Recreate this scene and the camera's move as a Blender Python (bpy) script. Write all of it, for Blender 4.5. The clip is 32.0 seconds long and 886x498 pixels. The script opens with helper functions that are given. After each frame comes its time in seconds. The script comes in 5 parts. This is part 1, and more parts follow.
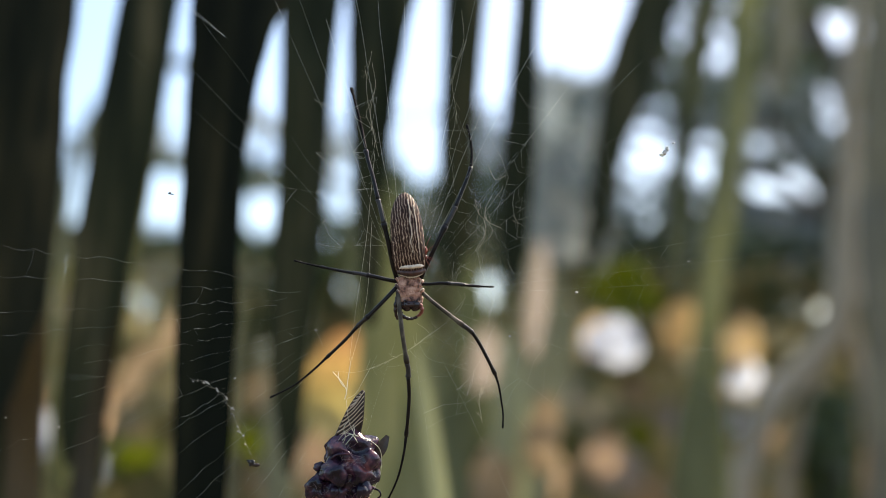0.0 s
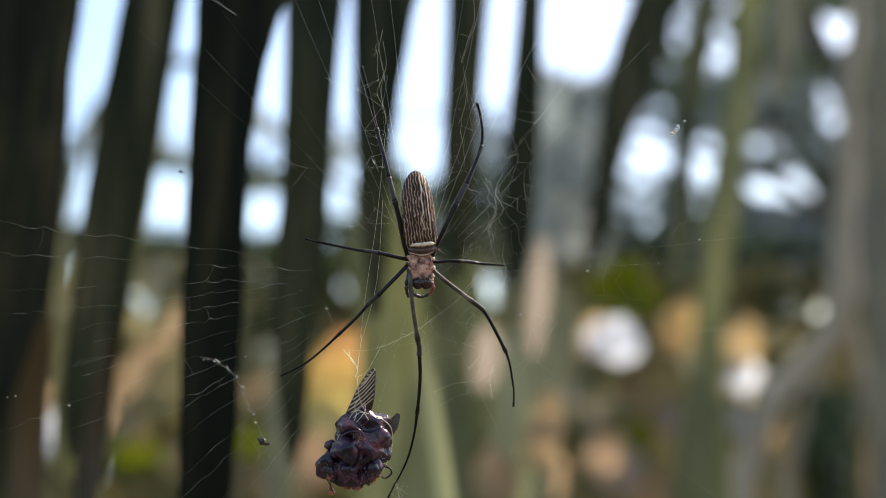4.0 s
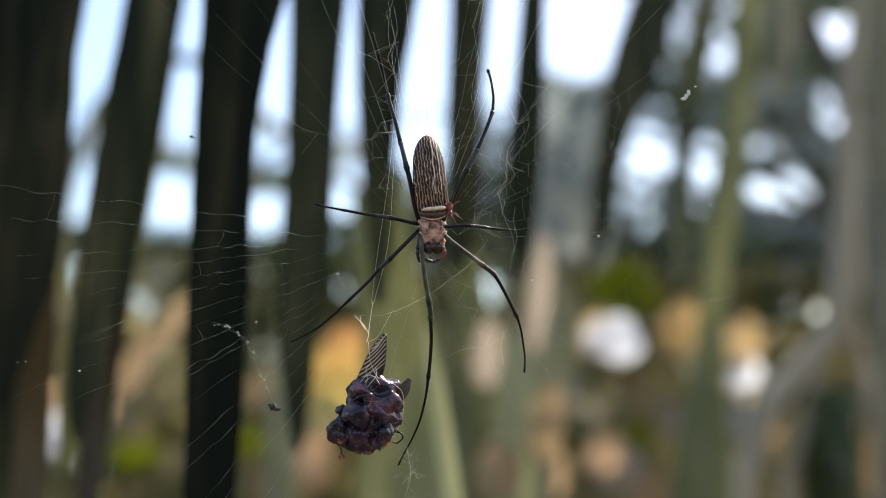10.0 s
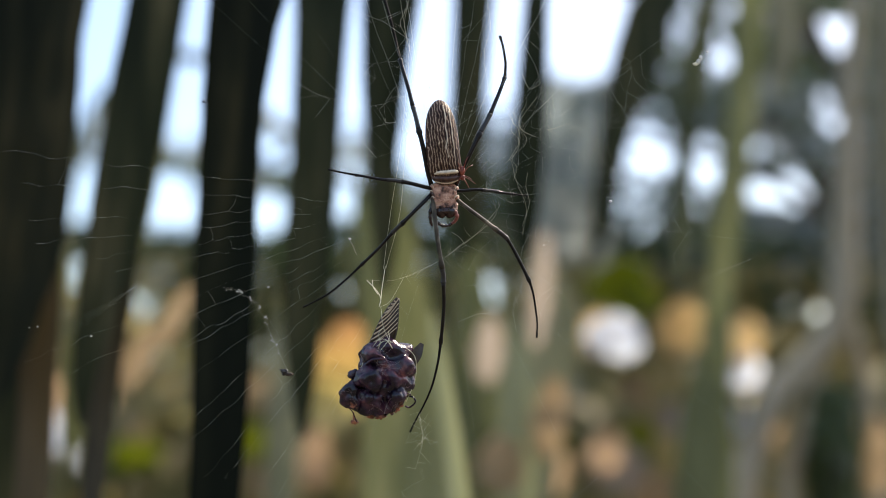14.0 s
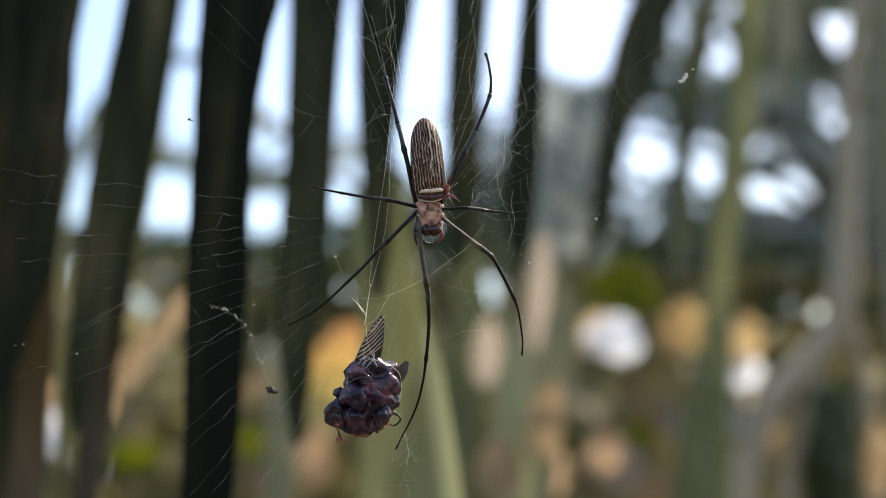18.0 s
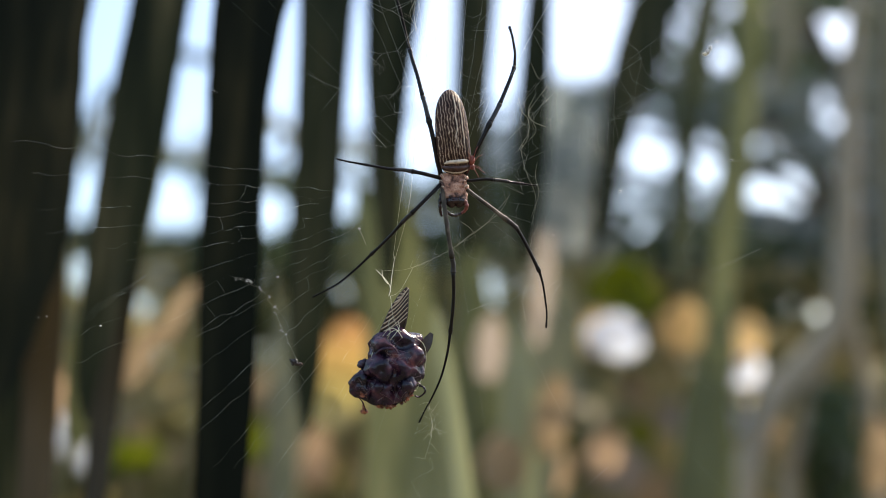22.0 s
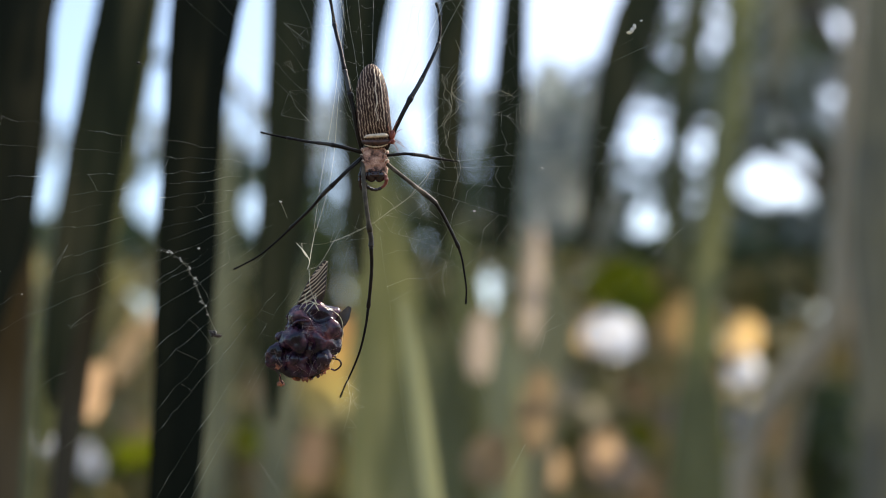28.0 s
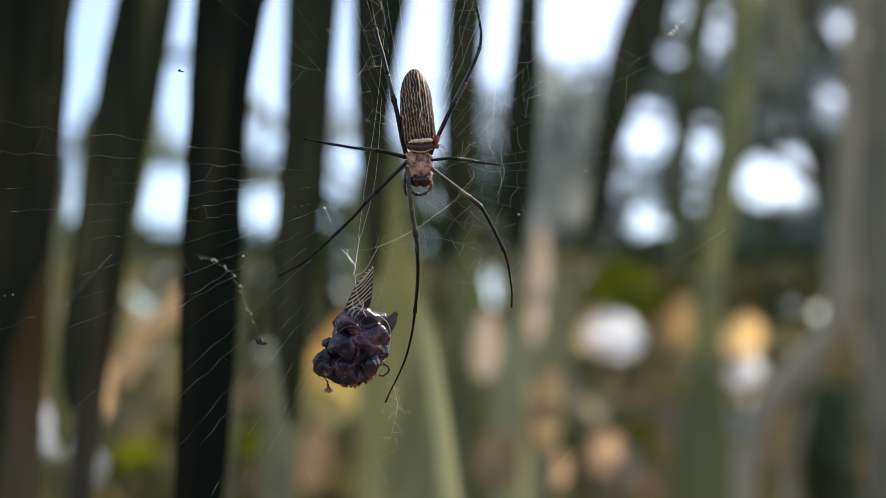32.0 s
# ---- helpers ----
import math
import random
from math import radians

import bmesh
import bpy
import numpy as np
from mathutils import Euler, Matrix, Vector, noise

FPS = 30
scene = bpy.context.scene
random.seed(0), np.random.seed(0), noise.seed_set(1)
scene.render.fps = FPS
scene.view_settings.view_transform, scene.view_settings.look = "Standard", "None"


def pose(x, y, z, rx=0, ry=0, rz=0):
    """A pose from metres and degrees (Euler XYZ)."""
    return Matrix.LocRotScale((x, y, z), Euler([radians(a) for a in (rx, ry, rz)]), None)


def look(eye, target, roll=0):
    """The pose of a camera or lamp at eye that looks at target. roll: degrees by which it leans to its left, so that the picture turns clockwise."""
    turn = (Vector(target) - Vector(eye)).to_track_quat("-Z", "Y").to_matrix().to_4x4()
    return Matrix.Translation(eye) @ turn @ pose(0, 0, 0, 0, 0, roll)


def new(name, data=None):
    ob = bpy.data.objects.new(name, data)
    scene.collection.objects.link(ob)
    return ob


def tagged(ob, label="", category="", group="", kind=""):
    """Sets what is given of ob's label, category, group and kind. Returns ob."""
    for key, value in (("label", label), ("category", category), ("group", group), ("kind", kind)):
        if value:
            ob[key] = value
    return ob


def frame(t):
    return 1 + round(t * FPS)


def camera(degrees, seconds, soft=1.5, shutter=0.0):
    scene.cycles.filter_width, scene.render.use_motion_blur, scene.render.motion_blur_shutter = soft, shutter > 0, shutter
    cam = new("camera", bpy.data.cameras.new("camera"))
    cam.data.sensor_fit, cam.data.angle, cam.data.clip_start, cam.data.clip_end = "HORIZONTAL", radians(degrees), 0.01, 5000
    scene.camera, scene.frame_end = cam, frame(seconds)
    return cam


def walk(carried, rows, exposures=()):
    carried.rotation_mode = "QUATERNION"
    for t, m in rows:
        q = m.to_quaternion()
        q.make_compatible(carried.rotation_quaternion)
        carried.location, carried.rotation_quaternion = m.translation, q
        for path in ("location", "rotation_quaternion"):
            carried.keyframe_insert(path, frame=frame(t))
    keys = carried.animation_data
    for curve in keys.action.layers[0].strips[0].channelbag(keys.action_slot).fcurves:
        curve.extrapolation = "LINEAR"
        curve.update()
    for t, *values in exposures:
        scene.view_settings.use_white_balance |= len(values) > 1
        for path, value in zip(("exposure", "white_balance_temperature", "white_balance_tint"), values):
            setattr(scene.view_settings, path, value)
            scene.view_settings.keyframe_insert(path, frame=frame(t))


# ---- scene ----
from mathutils.bvhtree import BVHTree

# A large orb weaver hangs head down in its web before hanging palm leaflets.
# The phone is held a forearm's length from the web and sinks slowly.
cam = camera(50, 32.0, 0.75)
cam.data.dof.use_dof = True
cam.data.dof.focus_distance = 0.354
cam.data.dof.aperture_fstop = 2.9
PATH = [
    (0.0, 0.0147, -0.3568, 1.2387),
    (0.5, 0.0158, -0.3569, 1.2391),
    (1.0, 0.0140, -0.3567, 1.2379),
    (1.5, 0.0117, -0.3565, 1.2371),
    (2.0, 0.0104, -0.3567, 1.2380),
    (2.5, 0.0095, -0.3566, 1.2376),
    (3.0, 0.0100, -0.3564, 1.2360),
    (3.5, 0.0103, -0.3557, 1.2325),
    (5.5, 0.0075, -0.3544, 1.2248),
    (6.0, 0.0069, -0.3542, 1.2241),
    (6.5, 0.0084, -0.3545, 1.2253),
    (7.0, 0.0094, -0.3547, 1.2265),
    (7.5, 0.0060, -0.3542, 1.2241),
    (8.0, 0.0045, -0.3537, 1.2210),
    (8.5, 0.0055, -0.3534, 1.2193),
    (9.0, 0.0046, -0.3529, 1.2164),
    (9.5, 0.0039, -0.3527, 1.2153),
    (10.0, 0.0053, -0.3526, 1.2148),
    (10.5, 0.0029, -0.3526, 1.2148),
    (11.0, 0.0007, -0.3521, 1.2117),
    (11.5, -0.0010, -0.3512, 1.2070),
    (12.0, -0.0009, -0.3509, 1.2053),
    (12.5, 0.0023, -0.3511, 1.2061),
    (13.0, 0.0033, -0.3506, 1.2033),
    (13.5, 0.0053, -0.3505, 1.2026),
    (14.0, 0.0000, -0.3500, 1.2000),
    (14.5, -0.0017, -0.3499, 1.1997),
    (16.5, 0.0011, -0.3504, 1.2022),
    (17.0, 0.0020, -0.3511, 1.2063),
    (17.5, 0.0029, -0.3511, 1.2062),
    (18.0, 0.0063, -0.3513, 1.2075),
    (18.5, 0.0076, -0.3516, 1.2088),
    (19.0, 0.0067, -0.3519, 1.2108),
    (19.5, 0.0036, -0.3512, 1.2070),
    (20.0, 0.0005, -0.3510, 1.2057),
    (20.5, 0.0002, -0.3504, 1.2025),
    (21.0, -0.0026, -0.3501, 1.2005),
    (21.5, -0.0034, -0.3496, 1.1975),
    (22.0, -0.0041, -0.3492, 1.1957),
    (22.5, -0.0041, -0.3488, 1.1933),
    (23.0, -0.0046, -0.3486, 1.1918),
    (23.5, 0.0013, -0.3486, 1.1923),
    (24.0, 0.0041, -0.3491, 1.1949),
    (24.5, 0.0015, -0.3488, 1.1933),
    (25.0, -0.0006, -0.3489, 1.1936),
    (25.5, -0.0023, -0.3477, 1.1871),
    (27.5, 0.0218, -0.3483, 1.1905),
    (28.0, 0.0294, -0.3473, 1.1849),
    (28.5, 0.0323, -0.3465, 1.1804),
    (29.0, 0.0292, -0.3468, 1.1818),
    (29.5, 0.0226, -0.3470, 1.1829),
    (30.0, 0.0138, -0.3469, 1.1824),
    (30.5, 0.0071, -0.3470, 1.1828),
    (31.0, 0.0133, -0.3490, 1.1941),
    (31.5, 0.0111, -0.3487, 1.1928),
    (32.0, 0.0107, -0.3477, 1.1870),
]
AIM = (0.0000, 2.3582, 1.6775)  # a place in the undergrowth that the camera keeps in the middle
walk(cam, [(t, look((x, y, z), AIM)) for t, x, y, z in PATH], exposures=((0, 1.29, 6680, 8), (20, 1.28, 6680, 8), (28, 1.2, 6680, 8), (32, 1.19, 6680, 8)))

# ---- light: bright hazy sky, sun high ahead, to one side ----
SUN_ELEVATION, SUN_AZIMUTH = 50.0, 50.0
world = bpy.data.worlds.new("sky")
scene.world = world
world.use_nodes = True
wn = world.node_tree.nodes
sky = wn.new("ShaderNodeTexSky")
sky.sky_type = "NISHITA"
sky.sun_disc = False
sky.sun_elevation = radians(SUN_ELEVATION)
sky.sun_rotation = radians(SUN_AZIMUTH)
sky.dust_density = 2.2
sky.air_density = 1.0
wn["Background"].inputs["Strength"].default_value = 0.15
world.node_tree.links.new(sky.outputs["Color"], wn["Background"].inputs["Color"])
sun = new("sun", bpy.data.lights.new("sun", "SUN"))
sun.data.energy = 3.0
sun.data.angle = radians(0.6)
sun.data.color = (1.0, 0.9, 0.76)
az, el = radians(SUN_AZIMUTH), radians(SUN_ELEVATION)
sun_way = Vector((math.sin(az) * math.cos(el), math.cos(az) * math.cos(el), math.sin(el)))
sun.matrix_basis = look(sun_way * 30, (0, 0, 0))


# ---- materials ----
def material(name):
    m = bpy.data.materials.new(name)
    m.use_nodes = True
    return m, m.node_tree.nodes, m.node_tree.links, m.node_tree.nodes["Principled BSDF"]


def noise_node(nodes, links, scale, detail=4.0, coords="Object", stretch=None, rough=0.55):
    tc = nodes.new("ShaderNodeTexCoord")
    n = nodes.new("ShaderNodeTexNoise")
    n.inputs["Scale"].default_value = scale
    n.inputs["Detail"].default_value = detail
    n.inputs["Roughness"].default_value = rough
    if stretch:
        mp = nodes.new("ShaderNodeMapping")
        mp.inputs["Scale"].default_value = stretch
        links.new(tc.outputs[coords], mp.inputs["Vector"])
        links.new(mp.outputs["Vector"], n.inputs["Vector"])
    else:
        links.new(tc.outputs[coords], n.inputs["Vector"])
    return n


def ramp_node(nodes, links, source, stops):
    r = nodes.new("ShaderNodeValToRGB")
    e = r.color_ramp.elements
    while len(e) < len(stops):
        e.new(0.5)
    for k, (at, col) in zip(e, stops):
        k.position = at
        k.color = (*col, 1)
    links.new(source, r.inputs["Fac"])
    return r


def bump_node(nodes, links, height, bsdf, strength, distance):
    b = nodes.new("ShaderNodeBump")
    b.inputs["Strength"].default_value = strength
    b.inputs["Distance"].default_value = distance
    links.new(height, b.inputs["Height"])
    links.new(b.outputs["Normal"], bsdf.inputs["Normal"])


def mottled(name, stops, scale, rough=0.6, bump=0.3, distance=0.001, stretch=None, metal=0.0, spec=0.5, detail=5.0):
    """A surface mottled by noise at two scales, with fine relief."""
    m, nodes, links, bsdf = material(name)
    n = noise_node(nodes, links, scale, detail, stretch=stretch)
    r = ramp_node(nodes, links, n.outputs["Fac"], stops)
    links.new(r.outputs["Color"], bsdf.inputs["Base Color"])
    fine = noise_node(nodes, links, scale * 5, 3.0, stretch=stretch)
    bump_node(nodes, links, fine.outputs["Fac"], bsdf, bump, distance)
    bsdf.inputs["Roughness"].default_value = rough
    bsdf.inputs["Metallic"].default_value = metal
    bsdf.inputs["Specular IOR Level"].default_value = spec
    return m


def leafy(name, stops, scale, rough=0.5, glow=0.3, stretch=(1, 1, 1), glow_tint=(1.0, 1.0, 0.6), spec=0.4):
    """Leaf skin: veined gloss on top, light passing through from behind."""
    m, nodes, links, bsdf = material(name)
    n = noise_node(nodes, links, scale, 4.0, stretch=stretch)
    info = nodes.new("ShaderNodeObjectInfo")
    geo = nodes.new("ShaderNodeNewGeometry")
    add = nodes.new("ShaderNodeMath")
    add.operation = "ADD"
    links.new(info.outputs["Random"], add.inputs[0])
    links.new(geo.outputs["Random Per Island"], add.inputs[1])
    mix = nodes.new("ShaderNodeMath")
    mix.operation = "MULTIPLY_ADD"
    links.new(add.outputs[0], mix.inputs[0])
    mix.inputs[1].default_value = 0.22
    links.new(n.outputs["Fac"], mix.inputs[2])
    sub = nodes.new("ShaderNodeMath")
    sub.operation = "SUBTRACT"
    links.new(mix.outputs[0], sub.inputs[0])
    sub.inputs[1].default_value = 0.22
    r = ramp_node(nodes, links, sub.outputs[0], stops)
    links.new(r.outputs["Color"], bsdf.inputs["Base Color"])
    bsdf.inputs["Roughness"].default_value = rough
    bsdf.inputs["Specular IOR Level"].default_value = spec
    bump_node(nodes, links, n.outputs["Fac"], bsdf, 0.25, 0.002)
    tr = nodes.new("ShaderNodeBsdfTranslucent")
    tint = nodes.new("ShaderNodeMix")
    tint.data_type = "RGBA"
    tint.blend_type = "MULTIPLY"
    tint.inputs["Factor"].default_value = 1.0
    links.new(r.outputs["Color"], tint.inputs[6])
    tint.inputs[7].default_value = (*glow_tint, 1)
    links.new(tint.outputs[2], tr.inputs["Color"])
    ms = nodes.new("ShaderNodeMixShader")
    ms.inputs["Fac"].default_value = glow
    links.new(bsdf.outputs["BSDF"], ms.inputs[1])
    links.new(tr.outputs["BSDF"], ms.inputs[2])
    links.new(ms.outputs["Shader"], nodes["Material Output"].inputs["Surface"])
    return m


# near-black green and olive: the leaflets' backlit shade is put into the colour
M_LEAFLET = leafy("backlit_palm_leaflet_skin", [(0.36, (0.0065, 0.0077, 0.0045)), (0.5, (0.014, 0.0145, 0.0075)), (0.6, (0.026, 0.023, 0.0112)), (0.72, (0.059, 0.046, 0.0205))], 9, 0.7, 0.05, (6, 6, 0.6), spec=0.06)
M_LEAFLET_OLIVE = leafy("backlit_olive_leaflet_skin", [(0.36, (0.014, 0.017, 0.008)), (0.5, (0.032, 0.034, 0.016)), (0.6, (0.062, 0.056, 0.028)), (0.74, (0.14, 0.115, 0.062))], 9, 0.65, 0.09, (6, 6, 0.6), spec=0.1)
M_LEAFLET_PALE = leafy("palm_leaflet_pale_skin", [(0.25, (0.26, 0.26, 0.155)), (0.6, (0.39, 0.38, 0.24)), (0.9, (0.53, 0.49, 0.34))], 9, 0.55, 0.33, (6, 6, 0.6))
M_LEAFLET_GREY = leafy("palm_leaflet_grey_skin", [(0.36, (0.13, 0.128, 0.078)), (0.52, (0.215, 0.205, 0.13)), (0.68, (0.33, 0.3, 0.195))], 9, 0.55, 0.25, (6, 6, 0.6))
M_LEAFLET_MID = leafy("palm_leaflet_green_skin", [(0.36, (0.085, 0.092, 0.045)), (0.52, (0.14, 0.145, 0.075)), (0.68, (0.23, 0.215, 0.12))], 9, 0.6, 0.25, (6, 6, 0.6), spec=0.2)
# the green skin at about 0.6: shade put into the colour
M_LEAFLET_SHADED = leafy("palm_leaflet_shaded_green_skin", [(0.36, (0.05, 0.056, 0.028)), (0.52, (0.09, 0.094, 0.05)), (0.68, (0.155, 0.145, 0.082))], 9, 0.6, 0.2, (6, 6, 0.6), spec=0.2)
M_LEAFLET_GREEN = leafy("palm_leaflet_soft_green_skin", [(0.36, (0.125, 0.13, 0.062)), (0.52, (0.2, 0.2, 0.1)), (0.68, (0.3, 0.285, 0.16))], 9, 0.6, 0.3, (6, 6, 0.6), spec=0.2)
M_LEAFLET_BROWN = leafy("palm_leaflet_brown_skin", [(0.36, (0.035, 0.03, 0.022)), (0.52, (0.065, 0.055, 0.04)), (0.68, (0.11, 0.095, 0.07))], 9, 0.6, 0.1, (6, 6, 0.6), spec=0.15)
M_LEAFLET_DUN = leafy("palm_leaflet_dun_skin", [(0.36, (0.12, 0.115, 0.09)), (0.52, (0.185, 0.175, 0.14)), (0.68, (0.27, 0.25, 0.2))], 9, 0.6, 0.22, (6, 6, 0.6), spec=0.2)
M_LEAFLET_DRY = leafy("palm_leaflet_dry_skin", [(0.25, (0.04, 0.028, 0.012)), (0.6, (0.075, 0.05, 0.022)), (0.9, (0.13, 0.092, 0.045))], 9, 0.6, 0.12, (6, 6, 0.6))
M_FOLIAGE = leafy("tree_leaf_skin", [(0.25, (0.03, 0.045, 0.02)), (0.55, (0.05, 0.075, 0.03)), (0.85, (0.11, 0.13, 0.06))], 5, 0.45, 0.35)
M_FOLIAGE_LOW = leafy("shrub_leaf_skin", [(0.2, (0.06, 0.085, 0.055)), (0.42, (0.19, 0.205, 0.1)), (0.62, (0.46, 0.39, 0.2)), (0.9, (0.76, 0.6, 0.42))], 5, 0.5, 0.55, glow_tint=(1.0, 1.0, 0.7))
# leaves greyed towards blue: the haze is put into their colour
M_HAZY = leafy("haze_tinted_leaf_skin", [(0.25, (0.2, 0.23, 0.23)), (0.55, (0.29, 0.32, 0.32)), (0.85, (0.42, 0.43, 0.42))], 3, 0.6, 0.5, glow_tint=(0.97, 1.0, 1.0))
# paler still, with bright haze painted in where the crown shades it
M_MIST = leafy("haze_pale_leaf_skin", [(0.25, (0.36, 0.37, 0.32)), (0.55, (0.48, 0.48, 0.42)), (0.85, (0.62, 0.58, 0.5))], 3, 0.6, 0.6, glow_tint=(1.0, 1.0, 0.95))
M_LIME = leafy("lime_leaf_skin", [(0.3, (0.16, 0.2, 0.012)), (0.7, (0.3, 0.33, 0.03))], 5, 0.5, 0.5, glow_tint=(1, 1, 0.3))
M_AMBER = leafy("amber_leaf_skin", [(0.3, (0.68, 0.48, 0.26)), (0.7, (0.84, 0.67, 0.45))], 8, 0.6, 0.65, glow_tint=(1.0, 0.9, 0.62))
M_TAN = leafy("tan_leaf_skin", [(0.3, (0.5, 0.36, 0.24)), (0.7, (0.7, 0.54, 0.39))], 8, 0.6, 0.65, glow_tint=(1.0, 0.9, 0.75))
M_TAN_DULL = leafy("dull_tan_leaf_skin", [(0.3, (0.24, 0.185, 0.12)), (0.7, (0.38, 0.3, 0.205))], 8, 0.6, 0.4, glow_tint=(1.0, 0.9, 0.75))
M_PINK = leafy("pinkish_leaf_skin", [(0.3, (0.36, 0.31, 0.26)), (0.7, (0.5, 0.43, 0.37))], 8, 0.6, 0.5, glow_tint=(1.0, 0.95, 0.9))
# blue-white, so that these leaves pass for blurred discs of bright light
M_CREAM = leafy("light_disc_leaf_skin", [(0.3, (0.68, 0.72, 0.78)), (0.7, (0.8, 0.83, 0.88))], 8, 0.5, 0.72, glow_tint=(0.97, 0.97, 1.0))


def dying_leaf():
    """A leaf turning from yellow-green at its tip to orange at the stalk."""
    m = leafy("dying_leaf_skin", [(0.3, (0.8, 0.78, 0.7)), (0.7, (1.0, 1.0, 1.0))], 8, 0.6, 0.6, glow_tint=(1.0, 0.94, 0.72))
    nodes, links = m.node_tree.nodes, m.node_tree.links
    tc = nodes.new("ShaderNodeTexCoord")
    sep = nodes.new("ShaderNodeSeparateXYZ")
    links.new(tc.outputs["Generated"], sep.inputs["Vector"])
    r = ramp_node(nodes, links, sep.outputs["Z"], [(0.0, (0.62, 0.55, 0.33)), (0.35, (0.56, 0.46, 0.19)), (0.65, (0.5, 0.34, 0.14)), (0.95, (0.4, 0.22, 0.12))])
    old = [l for l in links if l.to_socket.name == "Base Color"][0].from_socket
    mix = nodes.new("ShaderNodeMix")
    mix.data_type = "RGBA"
    mix.blend_type = "MULTIPLY"
    mix.inputs["Factor"].default_value = 1.0
    links.new(old, mix.inputs[6])
    links.new(r.outputs["Color"], mix.inputs[7])
    for l in [l for l in links if l.from_socket == old and l.to_node != mix]:
        links.new(mix.outputs[2], l.to_socket)
    return m


M_DYING = dying_leaf()
M_BARK = mottled("bark", [(0.3, (0.06, 0.045, 0.03)), (0.7, (0.17, 0.13, 0.09))], 14, 0.85, 0.6, 0.004, (1, 1, 0.25))
M_BARK_GREY = mottled("grey_bark", [(0.3, (0.31, 0.25, 0.165)), (0.7, (0.52, 0.42, 0.29))], 14, 0.85, 0.6, 0.004, (1, 1, 0.25))
M_RACHIS = mottled("palm_rachis_skin", [(0.3, (0.06, 0.07, 0.025)), (0.7, (0.14, 0.13, 0.05))], 30, 0.5, 0.3, 0.001)
M_GROUND = mottled("leaf_litter_ground", [(0.3, (0.035, 0.03, 0.018)), (0.55, (0.09, 0.07, 0.04)), (0.75, (0.16, 0.12, 0.07))], 6, 0.9, 0.8, 0.02)


# ---- shapes ----
def part(name, bm, mat, parent=None, label="", smooth=True):
    me = bpy.data.meshes.new(name)
    bm.normal_update()
    bm.to_mesh(me)
    bm.free()
    me.materials.append(mat)
    if smooth:
        me.polygons.foreach_set("use_smooth", [True] * len(me.polygons))
    ob = new(name, me)
    if parent:
        ob.parent = parent
    if label:
        tagged(ob, label)
    return ob


def smooth_path(pts, steps):
    """Catmull-Rom through points that may carry a radius as fourth value."""
    p = [Vector(q) if len(q) < 4 else np.array(q, float) for q in pts]
    a = np.array([list(q) for q in p], float)
    a = np.vstack([2 * a[0] - a[1], a, 2 * a[-1] - a[-2]])
    out = []
    for i in range(1, len(a) - 2):
        for k in range(steps):
            u = k / steps
            out.append(0.5 * (2 * a[i] + (a[i + 1] - a[i - 1]) * u + (2 * a[i - 1] - 5 * a[i] + 4 * a[i + 1] - a[i + 2]) * u * u
                              + (3 * a[i] - a[i - 1] - 3 * a[i + 1] + a[i + 2]) * u ** 3))
    out.append(a[-2])
    return out


def tube(bm, pts, radii, sides=8, cap=True):
    """A tube along points."""
    rings = []
    n = len(pts)
    side = None
    for i in range(n):
        p = Vector(pts[i][:3])
        d = Vector(pts[min(i + 1, n - 1)][:3]) - Vector(pts[max(i - 1, 0)][:3])
        if d.length < 1e-9:
            d = Vector((0, 0, 1))
        d.normalize()
        if side is None:
            side = d.orthogonal().normalized()
        else:
            side = (side - d * side.dot(d))
            side = side.normalized() if side.length > 1e-6 else d.orthogonal().normalized()
        other = d.cross(side)
        r = radii[i] if hasattr(radii, "__len__") else radii
        rings.append([bm.verts.new(p + (side * math.cos(2 * math.pi * k / sides) + other * math.sin(2 * math.pi * k / sides)) * r) for k in range(sides)])
    for a, b in zip(rings, rings[1:]):
        for k in range(sides):
            bm.faces.new((a[k], a[(k + 1) % sides], b[(k + 1) % sides], b[k]))
    if cap:
        bm.faces.new(list(reversed(rings[0])))
        bm.faces.new(rings[-1])
    return rings


def blob(bm, centre, size, rough=0.0, freq=1.0, level=3, seed=0.0, turn=None):
    """A lumpy rounded mass."""
    made = bmesh.ops.create_icosphere(bm, subdivisions=level, radius=1.0)["verts"]
    q = turn or Matrix.Identity(3)
    for v in made:
        d = 1.0 + rough * noise.noise(v.co * freq + Vector((seed, seed * 1.7, -seed)))
        v.co = q @ Vector((v.co.x * size[0] * d, v.co.y * size[1] * d, v.co.z * size[2] * d)) + Vector(centre)
    return made


def blade(bm, pts, widths, fold=0.25, across=4, steps=7, seed=0.0, twist=0.0, facing=(0, -1, 0)):
    """A long leaf blade: folded along its midrib, a little wavy, tapered by widths."""
    path = smooth_path([(*p, w) for p, w in zip(pts, widths)], steps)
    rows = []
    n = len(path)
    for i, q in enumerate(path):
        p, w = Vector(q[:3]), q[3]
        d = (Vector(path[min(i + 1, n - 1)][:3]) - Vector(path[max(i - 1, 0)][:3])).normalized()
        f = Vector(facing)
        s = d.cross(f).normalized()
        f = s.cross(d).normalized()
        a = twist * i / n
        s, f = s * math.cos(a) + f * math.sin(a), f * math.cos(a) - s * math.sin(a)
        row = []
        for k in range(across + 1):
            u = k / across * 2 - 1
            wob = noise.noise(Vector((seed, i * 0.35, u * 1.3))) * 0.02 * w
            row.append(bm.verts.new(p + s * (u * w / 2 + wob) + f * (abs(u) * fold * w / 2 + wob)))
        rows.append(row)
    for a, b in zip(rows, rows[1:]):
        for k in range(across):
            bm.faces.new((a[k], b[k], b[k + 1], a[k + 1]))


